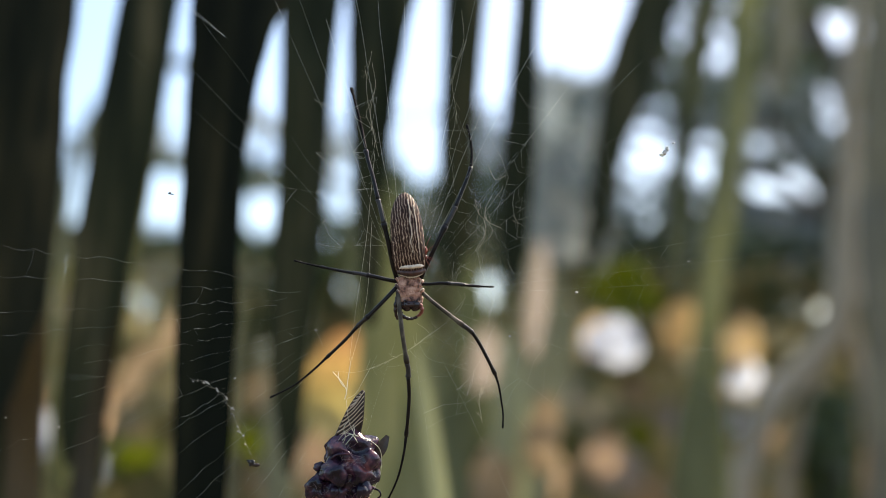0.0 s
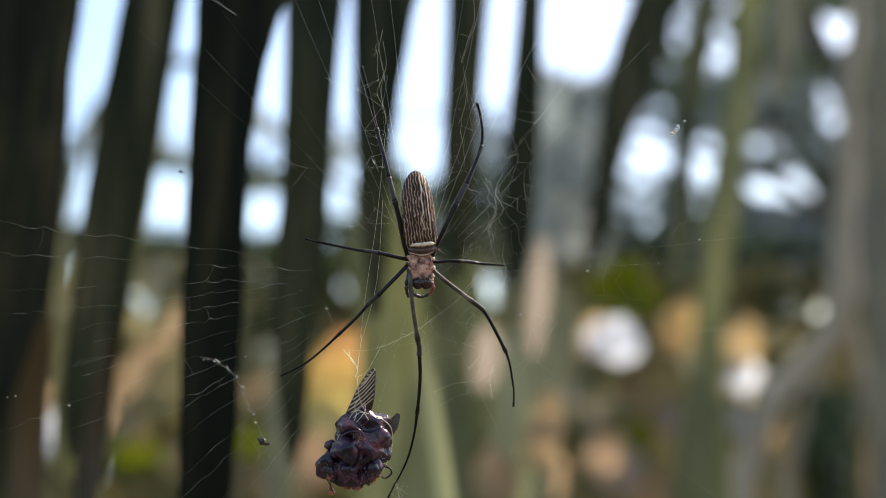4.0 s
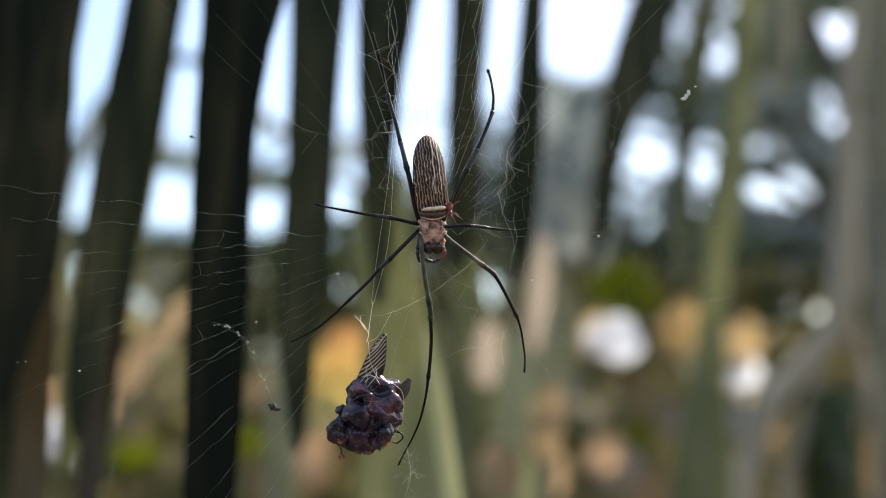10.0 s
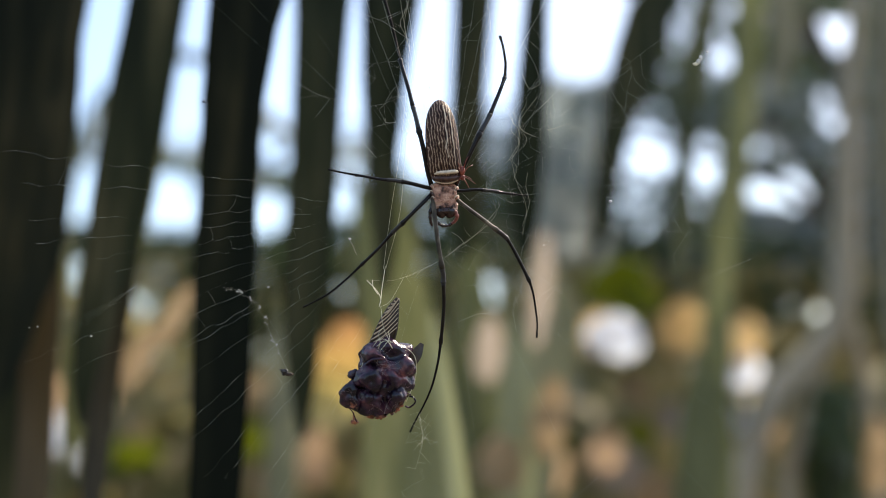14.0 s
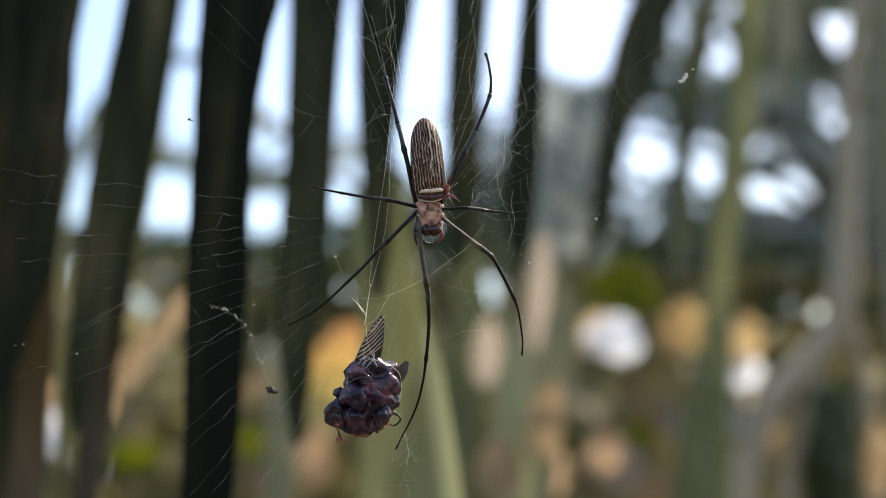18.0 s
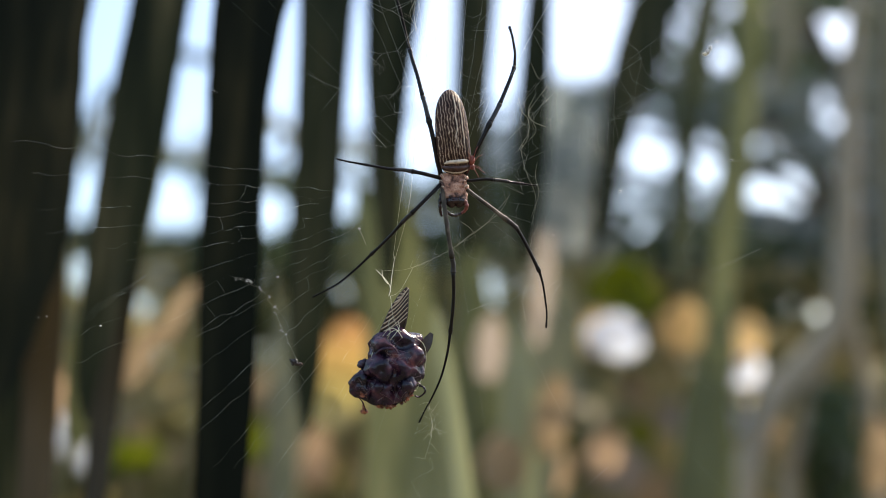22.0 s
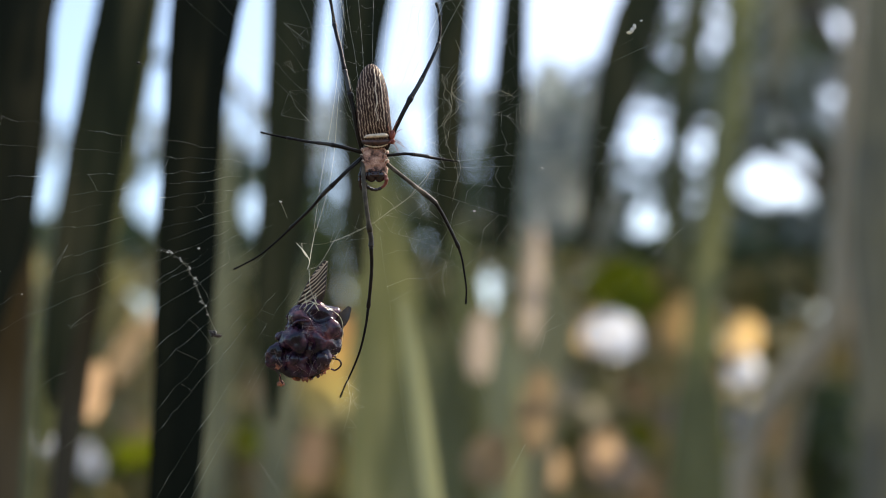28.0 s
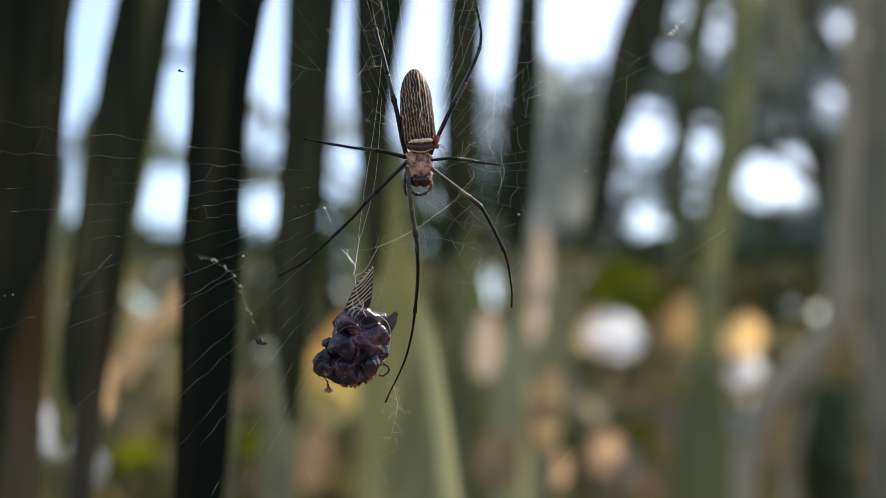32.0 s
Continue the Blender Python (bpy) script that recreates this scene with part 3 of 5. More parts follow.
# the same leafy masses seen from aside: depth behind and above what faces the web
local_cloud("crown", 2600, (-1.7, 1.8, 2.8, 4.1, 0.45, 1.15), M_FOLIAGE_LOW, low_tree, (), (0.07, 0.13), 23, "shaded olive-green leaves")
local_cloud("crown", 900, (0.7, 2.2, 2.3, 3.5, 2.85, 3.5), M_FOLIAGE, tall_tree, (), (0.06, 0.11), 15, "grey-green leaves")

local_cloud("crown", 380, (0.850, 0.922, 1.8, 1.95, 0.973, 1.261), M_FOLIAGE, low_tree, (), (0.05, 0.09), 25, "dark green leaves under the fork")


def spot_leaf(name, mat, at, size, parent, lean=0.0, curl=0.3, label=""):
    """One broad leaf, cupped, standing out by its colour."""
    bm = bmesh.new()
    c, (w, h) = Vector(at) - parent.location, size
    n, rows = 8, []
    for i in range(n + 1):
        v = i / n
        ww = w * math.sin(math.pi * (0.08 + 0.84 * v)) ** 0.7 / 2
        row = []
        for k in range(5):
            u = k / 4 * 2 - 1
            p = Vector((u * ww, -curl * w * (u * u) * 0.5 - curl * h * 0.2 * math.sin(math.pi * v), (v - 0.5) * h * 1.2))
            row.append(bm.verts.new(c + Matrix.Rotation(lean, 3, "Y") @ Matrix.Rotation(0.6, 3, "X") @ p))
        rows.append(row)
    for a, b in zip(rows, rows[1:]):
        for k in range(4):
            bm.faces.new((a[k], b[k], b[k + 1], a[k + 1]))
    # the thin twig that carries it back to the tree
    root = Vector(at)
    k = (2.62 + 0.35) / (root.y + 0.35)
    back = Vector((root.x * k, 2.62, 1.2 + (root.z - 1.2) * k + 0.03)) - parent.location
    leaf = part(name, bm, mat, parent, label)
    if (back - c).length > 0.05 and root.y < 2.6:
        bm = bmesh.new()
        path = smooth_path([c + Vector((0, 0.012, 0)), c.lerp(back, 0.5) + Vector((0, 0, -0.008)), back], 5)
        tube(bm, path, [0.0012 + 0.0012 * i / len(path) for i in range(len(path))], 5)
        part("twig", bm, M_BARK, leaf)


# the blue-white and some amber leaves stand in for blurred light discs
for mat, at, size, lean, label in (
        (M_DYING, (-0.170, 1.250, 1.268), (0.10, 0.18), 0.3, "yellow-orange dying leaf lit from behind"),
        (M_TAN_DULL, (-0.322, 0.800, 1.321), (0.024, 0.085), 0.65, "tan dry leaf lit from behind"),
        (M_TAN_DULL, (-0.378, 0.850, 1.273), (0.038, 0.092), 0.70, "tan dry leaf lit from behind"),
        (M_TAN, (-0.436, 0.900, 1.225), (0.035, 0.078), 0.45, "tan dry leaf lit from behind"),
        (M_CREAM, (-0.945, 2.000, 1.167), (0.082, 0.104), 0.30, "pale bluish leaf standing in for a blurred light disc"),
        (M_CREAM, (-0.848, 2.000, 1.096), (0.054, 0.081), 0.00, "pale bluish leaf standing in for a blurred light disc"),
        (M_TAN, (-1.023, 2.050, 1.114), (0.058, 0.085), 0.40, "tan dry leaf"),
        (M_AMBER, (-1.062, 2.050, 1.046), (0.058, 0.085), 0.10, "orange-tan dry leaf"),
        (M_TAN, (-0.881, 1.900, 1.249), (0.054, 0.107), 0.50, "tan dry leaf"),
        (M_LIME, (-0.797, 2.100, 1.105), (0.074, 0.087), 0.20, "olive-green leaf"),
        (M_TAN_DULL, (0.131, 0.850, 1.199), (0.046, 0.099), 0.10, "dull tan leaf"),
        (M_TAN_DULL, (0.073, 0.860, 1.141), (0.058, 0.068), 0.20, "dull tan leaf"),
        (M_PINK, (0.073, 1.200, 1.308), (0.047, 0.103), 0.05, "pale tan dry leaf"),
        (M_PINK, (0.159, 1.200, 1.405), (0.034, 0.174), 0.05, "pale tan dry leaf"),
        (M_AMBER, (0.620, 1.620, 1.363), (0.079, 0.084), 0.10, "cream-orange leaf standing in for a blurred light disc"),
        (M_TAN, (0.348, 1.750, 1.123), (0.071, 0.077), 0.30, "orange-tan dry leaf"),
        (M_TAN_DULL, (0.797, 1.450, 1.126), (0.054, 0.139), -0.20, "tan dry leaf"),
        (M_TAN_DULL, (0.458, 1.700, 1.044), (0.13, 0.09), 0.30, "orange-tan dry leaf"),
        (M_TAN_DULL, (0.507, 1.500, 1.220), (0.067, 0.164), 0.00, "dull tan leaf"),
        (M_CREAM, (0.360, 1.650, 1.370), (0.122, 0.085), 0.3, "white leaf standing in for a bright blurred disc"),
        (M_CREAM, (0.623, 1.630, 1.297), (0.068, 0.07), 0.1, "white leaf standing in for a bright blurred disc"),
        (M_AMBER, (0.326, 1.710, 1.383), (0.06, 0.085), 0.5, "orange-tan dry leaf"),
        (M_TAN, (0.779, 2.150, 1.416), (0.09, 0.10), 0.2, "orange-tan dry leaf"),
        (M_CREAM, (0.855, 2.150, 1.269), (0.05, 0.10), 0.2, "pale leaf standing in for a blurred disc of light"),
        (M_CREAM, (0.816, 2.350, 1.204), (0.06, 0.10), 0.2, "pale bluish leaf standing in for a blurred light disc"),
        (M_TAN, (0.534, 2.350, 1.274), (0.07, 0.07), 0.6, "dull tan leaf"),
        (M_LIME, (0.545, 2.350, 1.149), (0.09, 0.10), 0.6, "olive-green leaf"),
        (M_LIME, (0.355, 2.350, 1.103), (0.08, 0.12), -0.5, "olive-green leaf"),
        (M_TAN, (-0.287, 1.850, 1.109), (0.08, 0.14), 0.2, "pinkish tan dry leaf"),
        (M_TAN_DULL, (-0.436, 2.050, 1.046), (0.08, 0.09), 0.4, "pale grey leaf underside"),
        (M_AMBER, (0.598, 2.050, 1.426), (0.115, 0.13), 0.1, "orange-yellow leaf standing in for a blurred light disc"),
        (M_TAN, (0.378, 1.950, 1.118), (0.09, 0.11), 0.4, "orange-tan dry leaf"),
        (M_PINK, (0.434, 2.050, 1.082), (0.13, 0.125), 0.1, "pinkish cream dry leaf"),
        (M_TAN, (0.102, 1.330, 1.128), (0.085, 0.10), 0.0, "pinkish tan dry leaf"),
        (M_AMBER, (0.210, 1.600, 1.203), (0.06, 0.12), 0.0, "orange-tan dry leaf"),
        (M_TAN, (0.216, 1.600, 1.097), (0.07, 0.10), 0.2, "tan dry leaf"),
        (M_TAN, (-0.133, 1.850, 1.084), (0.11, 0.22), 0.0, "brownish pink dry leaf"),
        (M_TAN, (0.540, 1.950, 1.029), (0.16, 0.08), 0.2, "tan dry leaf"),
        (M_CREAM, (-0.899, 2.150, 1.082), (0.05, 0.07), 0.0, "pale bluish leaf standing in for a blurred light disc"),
        (M_TAN_DULL, (-0.469, 2.150, 1.269), (0.09, 0.09), 0.0, "pale grey leaf underside"),
        (M_TAN_DULL, (-0.798, 2.150, 1.175), (0.06, 0.07), 0.4, "dull tan leaf"),
        (M_PINK, (0.603, 2.250, 1.204), (0.09, 0.09), 0.5, "pale pinkish dry leaf"),
        (M_PINK, (0.922, 1.950, 1.164), (0.06, 0.11), 0.2, "pale pinkish dry leaf"),
        (M_PINK, (0.292, 1.950, 1.257), (0.06, 0.08), 0.3, "pale pinkish dry leaf"),
        (M_LIME, (0.489, 2.270, 1.563), (0.19, 0.14), 0.3, "bright lime-green leaf"),
        (M_LIME, (0.565, 2.300, 1.524), (0.10, 0.09), -0.3, "bright lime-green leaf"),
        (M_LIME, (-0.480, 2.150, 1.146), (0.11, 0.10), 0.3, "lime-green leaf"),
        (M_LIME, (-0.755, 2.150, 1.110), (0.08, 0.07), 0.3, "olive-green leaf"),
        (M_TAN, (0.728, 1.850, 1.171), (0.06, 0.20), 0.25, "tan dry leaf"),
        (M_TAN, (0.972, 1.850, 1.084), (0.07, 0.18), 0.2, "tan dry leaf"),
):
    spot_leaf("leaf", mat, at, size, low_tree, lean, 0.3, label)

spot_leaf("leaf", M_HAZY, (0.267, 1.950, 1.932), (0.085, 0.15), tall_tree, 0.1, 0.3, "leaf tinted with grey haze at the edge of the sky")
spot_leaf("leaf", M_HAZY, (0.326, 2.050, 1.857), (0.13, 0.10), tall_tree, 0.2, 0.3, "dull leaf tinted with grey haze")


def grey_stems():
    """A forked, smooth grey stem in the undergrowth."""
    t = thing("sapling", (0.577, 1.6, 0.0), "forked smooth grey sapling stem in the undergrowth", "sapling")
    o = t.location
    for pts in (
            [(0.597, 1.600, -0.05, 0.03), (0.597, 1.600, 0.956, 0.031), (0.623, 1.600, 1.131, 0.029), (0.665, 1.600, 1.221, 0.027), (0.724, 1.600, 1.294, 0.026), (0.788, 1.600, 1.358, 0.028), (0.828, 1.600, 1.451, 0.032), (0.839, 1.600, 1.570, 0.027), (0.854, 1.600, 1.716, 0.021), (0.875, 1.600, 1.903, 0.018), (0.915, 1.600, 2.176, 0.013)],
            [(0.805, 1.610, 1.370, 0.016), (0.753, 1.610, 1.255, 0.015), (0.716, 1.610, 1.142, 0.016), (0.688, 1.610, 0.955, 0.018), (0.688, 1.610, -0.05, 0.02)],
            [(0.831, 1.600, 1.404, 0.018), (0.850, 1.600, 1.312, 0.015), (0.861, 1.600, 1.243, 0.016), (0.865, 1.600, 1.153, 0.018), (0.863, 1.600, 1.065, 0.026), (0.863, 1.600, 0.956, 0.026), (0.884, 1.6, -0.05, 0.032)],
    ):
        bm = bmesh.new()
        path = smooth_path(pts, 8)
        tube(bm, [Vector(q[:3]) - o for q in path], [q[3] for q in path], 10)
        part("stem", bm, M_BARK_GREY, t)


grey_stems()


def far_woods():
    """Low dark woods far behind, all round."""
    rnd = random.Random(5)
    verts, faces = [], []
    for i in range(2600):
        a = rnd.uniform(-math.pi, math.pi)
        d = rnd.uniform(13, 17)
        top = 0.9 + 0.5 * noise.noise(Vector((math.cos(a) * 4, math.sin(a) * 4, 0))) 
        c = Vector((math.sin(a) * d, math.cos(a) * d, rnd.uniform(0.0, max(top, 0.5))))
        e = Euler((rnd.uniform(-3, 3), rnd.uniform(-3, 3), rnd.uniform(-3, 3))).to_matrix()
        b = len(verts)
        s = rnd.uniform(0.3, 0.7)
        for p in ((0, 0, -1), (-0.5, 0.1, 0), (0.5, 0.1, 0), (0, 0, 1)):
            verts.append(c + e @ Vector(p) * s)
        faces += [(b, b + 2, b + 1), (b + 1, b + 2, b + 3)]
    me = bpy.data.meshes.new("woods")
    me.from_pydata(verts, [], faces)
    me.materials.append(M_FOLIAGE)
    tagged(new("woods", me), "dark green belt of distant trees and scrub", "woods", kind="stuff")


far_woods()


# ---- materials of the animals and the silk ----
def abdomen_skin():
    """Dark brown with fine wavy cream lines along the body."""
    m, nodes, links, bsdf = material("abdomen_skin")
    tc = nodes.new("ShaderNodeTexCoord")
    mp = nodes.new("ShaderNodeMapping")
    mp.inputs["Rotation"].default_value = (0, radians(7), 0)
    links.new(tc.outputs["Object"], mp.inputs["Vector"])
    w = nodes.new("ShaderNodeTexWave")
    w.bands_direction = "X"
    w.inputs["Scale"].default_value = 300
    w.inputs["Distortion"].default_value = 5.5
    w.inputs["Detail"].default_value = 2.5
    w.inputs["Detail Scale"].default_value = 1.6
    w.inputs["Detail Roughness"].default_value = 0.6
    links.new(mp.outputs["Vector"], w.inputs["Vector"])
    lines = ramp_node(nodes, links, w.outputs["Fac"], [(0.0, (0.045, 0.018, 0.010)), (0.7, (0.068, 0.029, 0.017)), (0.87, (0.26, 0.15, 0.095)), (0.98, (0.62, 0.46, 0.32))])
    n = noise_node(nodes, links, 420, 3.0)
    fade = ramp_node(nodes, links, n.outputs["Fac"], [(0.35, (0.3, 0.25, 0.22)), (0.6, (1, 1, 1))])
    mul = nodes.new("ShaderNodeMix")
    mul.data_type = "RGBA"
    mul.blend_type = "MULTIPLY"
    mul.inputs["Factor"].default_value = 1.0
    links.new(lines.outputs["Color"], mul.inputs[6])
    links.new(fade.outputs["Color"], mul.inputs[7])
    links.new(mul.outputs[2], bsdf.inputs["Base Color"])
    bsdf.inputs["Roughness"].default_value = 0.55
    bsdf.inputs["Specular IOR Level"].default_value = 0.18
    bump_node(nodes, links, n.outputs["Fac"], bsdf, 0.5, 0.0003)
    return m


M_ABDOMEN = abdomen_skin()
M_CREAM_BAND = mottled("cream_band_skin", [(0.3, (0.52, 0.38, 0.27)), (0.6, (0.76, 0.61, 0.46))], 700, 0.5, 0.4, 0.0002)
M_BROWN_BAND = mottled("brown_band_skin", [(0.35, (0.02, 0.008, 0.006)), (0.65, (0.09, 0.033, 0.022))], 700, 0.45, 0.4, 0.0002)
M_CARAPACE = mottled("carapace_skin", [(0.36, (0.06, 0.022, 0.014)), (0.46, (0.4, 0.19, 0.125)), (0.64, (0.78, 0.48, 0.35))], 300, 0.5, 0.9, 0.0007)
M_JAW = mottled("jaw_skin", [(0.3, (0.012, 0.007, 0.006)), (0.7, (0.04, 0.015, 0.012))], 400, 0.25, 0.3, 0.0002)
M_PALP = mottled("palp_skin", [(0.35, (0.03, 0.008, 0.006)), (0.7, (0.3, 0.07, 0.045))], 350, 0.4, 0.3, 0.0002)
M_LEG = mottled("leg_skin", [(0.3, (0.004, 0.003, 0.003)), (0.7, (0.018, 0.013, 0.011))], 260, 0.3, 0.35, 0.0003, (1, 1, 1), spec=0.2)
M_LEG_OLIVE = mottled("leg_olive_skin", [(0.35, (0.032, 0.024, 0.016)), (0.52, (0.066, 0.051, 0.034)), (0.68, (0.15, 0.12, 0.085))], 260, 0.52, 0.35, 0.0003, spec=0.2)
M_FOOT = mottled("foot_skin", [(0.3, (0.006, 0.005, 0.005)), (0.7, (0.022, 0.018, 0.016))], 260, 0.75, 0.35, 0.0003, (1, 1, 1), spec=0.08)
M_JOINT = mottled("leg_joint_skin", [(0.3, (0.008, 0.006, 0.005)), (0.7, (0.024, 0.018, 0.015))], 300, 0.5, 0.3, 0.0002)
M_MALE = mottled("small_spider_skin", [(0.3, (0.16, 0.03, 0.018)), (0.7, (0.3, 0.07, 0.04))], 500, 0.4, 0.3, 0.0002)
M_PREY = mottled("wrapped_prey_skin", [(0.36, (0.005, 0.003, 0.008)), (0.47, (0.02, 0.009, 0.02)), (0.58, (0.062, 0.022, 0.036)), (0.72, (0.24, 0.08, 0.07))], 170, 0.24, 0.4, 0.0004, spec=0.4, detail=5.0)
# rust orange that also paints the light shining through the bundle's lower rim
M_PREY_RIM = mottled("prey_rust_and_rim_light_skin", [(0.35, (0.05, 0.014, 0.012)), (0.65, (0.42, 0.13, 0.055))], 300, 0.35, 0.6, 0.0004)
M_WING = mottled("insect_wing_skin", [(0.3, (0.02, 0.011, 0.007)), (0.7, (0.07, 0.04, 0.025))], 500, 0.4, 0.4, 0.0003)
M_VEIN = mottled("insect_vein_skin", [(0.3, (0.42, 0.3, 0.2)), (0.7, (0.62, 0.48, 0.34))], 500, 0.4, 0.3, 0.0002)
M_SILK = mottled("silk", [(0.3, (0.68, 0.67, 0.54)), (0.7, (0.84, 0.83, 0.7))], 200, 0.35, 0.2, 0.0001)
M_SILK_GOLD = mottled("golden_silk", [(0.3, (0.66, 0.58, 0.38)), (0.7, (0.82, 0.75, 0.54))], 200, 0.4, 0.2, 0.0001)
M_WRAP = mottled("stained_silk", [(0.3, (0.24, 0.15, 0.15)), (0.7, (0.48, 0.36, 0.34))], 200, 0.4, 0.2, 0.0001)
M_CRUMB = mottled("debris_crumbs", [(0.3, (0.4, 0.37, 0.31)), (0.7, (0.75, 0.7, 0.62))], 500, 0.6, 0.5, 0.0002)

# ---- the spider ----
HOME = (0.0010, -0.0054, 1.2843)
TILT = (10, 0, 0)
spider = thing("spider", HOME, "large brown orb-weaving spider hanging head down in its web", "spider", turn=TILT)


def lathe(bm, axis, profile, squash=0.9, sides=28, seed=0.0, rough=0.0):
    """A body round an axis of points, with a radius at each."""
    path = smooth_path([(*p, r) for p, r in zip(axis, profile)], 8)
    rings = []
    n = len(path)
    for i, q in enumerate(path):
        p, r = Vector(q[:3]), max(q[3], 0.00005)
        d = (Vector(path[min(i + 1, n - 1)][:3]) - Vector(path[max(i - 1, 0)][:3])).normalized()
        s = d.cross(Vector((0, 1, 0))).normalized()
        f = s.cross(d)
        ring = []
        for k in range(sides):
            a = 2 * math.pi * k / sides
            dirv = s * math.cos(a) + f * math.sin(a) * squash
            rr = r * (1 + rough * noise.noise(Vector((math.cos(a) * 1.5 + seed, math.sin(a) * 1.5, i * 0.25))))
            ring.append(bm.verts.new(p + dirv * rr))
        rings.append(ring)
    for a, b in zip(rings, rings[1:]):
        for k in range(sides):
            bm.faces.new((a[k], a[(k + 1) % sides], b[(k + 1) % sides], b[k]))
    bm.faces.new(list(reversed(rings[0])))
    bm.faces.new(rings[-1])
    return rings


GRID = 0.0002106


def spot(u, v, mm):
    """A place in the spider's space by its grid of GRID-wide squares, the waist at (770, 400), and millimetres behind the web."""
    return Vector(((u - 770) * GRID, mm / 1000, -(v - 400) * GRID))


bm = bmesh.new()
lathe(bm, [(-0.00231, -0.00300, 0.03195), (-0.00230, -0.00320, 0.03088), (-0.00220, -0.00380, 0.02787), (-0.00188, -0.00500, 0.02251), (-0.00126, -0.00550, 0.01519), (-0.00064, -0.00500, 0.00901), (-0.00022, -0.00400, 0.00494), (-0.00001, -0.00300, 0.00252), (-0.00001, -0.00200, 0.00154)],
      [1 * GRID, 10 * GRID, 20 * GRID, 26.5 * GRID, 29 * GRID, 29.5 * GRID, 28 * GRID, 21 * GRID, 9 * GRID], 0.82, 36, 1.0, 0.03)
abdomen = part("abdomen", bm, M_ABDOMEN, spider, "long dark brown abdomen with wavy cream lines")


def stripe(pts, r, mat, label):
    bm = bmesh.new()
    path = smooth_path([(x + 0.0008, y + 0.0002, z) for x, y, z in pts], 6)
    tube(bm, path, [r * (0.6 + 0.6 * abs(noise.noise(Vector((i * 0.5, r * 1e4, 0))))) for i in range(len(path))], 5)
    part("stripe", bm, mat, abdomen, label)


stripe([(-0.00188, -0.00720, 0.02923), (-0.00126, -0.00860, 0.02655), (-0.00085, -0.00940, 0.02398), (-0.00105, -0.00990, 0.02146), (-0.00044, -0.01020, 0.01876), (-0.00023, -0.01040, 0.01608), (-0.00064, -0.01050, 0.01402), (-0.00003, -0.01030, 0.01159), (0.00018, -0.01000, 0.00917), (0.00038, -0.00940, 0.00717)], 0.00028, M_CREAM_BAND, "cream line down the abdomen")
stripe([(0.00018, -0.00740, 0.02714), (0.00080, -0.00860, 0.02368), (0.00141, -0.00910, 0.02033), (0.00161, -0.00950, 0.01700), (0.00223, -0.00950, 0.01372), (0.00243, -0.00920, 0.01047), (0.00285, -0.00860, 0.00807)], 0.00022, M_CREAM_BAND, "cream line down the abdomen")

bm = bmesh.new()
path = smooth_path([(-0.00450, -0.00700, 0.00410), (-0.00240, -0.00840, 0.00460), (0.00030, -0.00890, 0.00470), (0.00280, -0.00840, 0.00500), (0.00480, -0.00680, 0.00500)], 6)
tube(bm, path, [0.00078 * min(1, 0.35 + 4 * min(i, len(path) - 1 - i) / len(path)) * (1 + 0.3 * noise.noise(Vector((i * 0.9, 2, 0)))) for i in range(len(path))], 8)
part("band", bm, M_CREAM_BAND, abdomen, "cream white band across the front of the abdomen")
bm = bmesh.new()
path = smooth_path([(-0.00430, -0.00560, 0.00300), (-0.00220, -0.00740, 0.00260), (0.00020, -0.00790, 0.00240), (0.00260, -0.00730, 0.00270), (0.00470, -0.00530, 0.00340)], 6)
tube(bm, path, [0.00115 * (1 + 0.2 * noise.noise(Vector((i * 0.8, 5, 0)))) for i in range(len(path))], 8)
part("band", bm, M_BROWN_BAND, abdomen, "dark brown band across the front of the abdomen")
bm = bmesh.new()
path = smooth_path([(-0.00410, -0.00520, 0.00180), (-0.00180, -0.00670, 0.00100), (0.00020, -0.00700, 0.00080), (0.00220, -0.00670, 0.00110), (0.00430, -0.00500, 0.00210)], 6)
tube(bm, path, [0.0003 * (1 + 0.5 * noise.noise(Vector((i * 0.9, 7, 0)))) for i in range(len(path))], 6)
part("band", bm, M_CREAM_BAND, abdomen, "thin cream band at the waist")

bm = bmesh.new()
lathe(bm, [(-0.00022, -0.00250, 0.00172), (-0.00022, -0.00280, 0.00065), (-0.00043, -0.00320, -0.00146), (-0.00043, -0.00340, -0.00439), (-0.00001, -0.00340, -0.00690), (0.00020, -0.00320, -0.00897), (0.00020, -0.00300, -0.01022)],
      [6 * GRID, 18 * GRID, 23 * GRID, 23 * GRID, 20 * GRID, 19 * GRID, 10 * GRID], 0.6, 28, 4.0, 0.16)
carapace = part("carapace", bm, M_CARAPACE, spider, "pinkish brown velvety carapace")
for x, y in ((760, 437), (766, 441), (775, 441), (781, 437)):
    bm = bmesh.new()
    blob(bm, spot(x, y, -6.2), (0.00045, 0.0004, 0.00045), level=2)
    part("eye", bm, M_JAW, carapace, "black bead eye")
bm = bmesh.new()
blob(bm, spot(771, 443, -4), (18 * GRID, 12 * GRID, 7.5 * GRID), 0.25, 2.0, 3, 5.0)
part("face", bm, M_JAW, carapace, "black face below the carapace")
for x0, x1 in ((761, 763), (779, 777)):
    bm = bmesh.new()
    lathe(bm, [spot(x0, 438, -3.8), spot(x0, 444, -4.2), spot(x1, 451, -4.0), spot(x1, 455, -3.4)], [5 * GRID, 9.5 * GRID, 8 * GRID, 3 * GRID], 0.9, 14, x0, 0.1)
    part("jaw", bm, M_JAW, spider, "glossy black jaw")
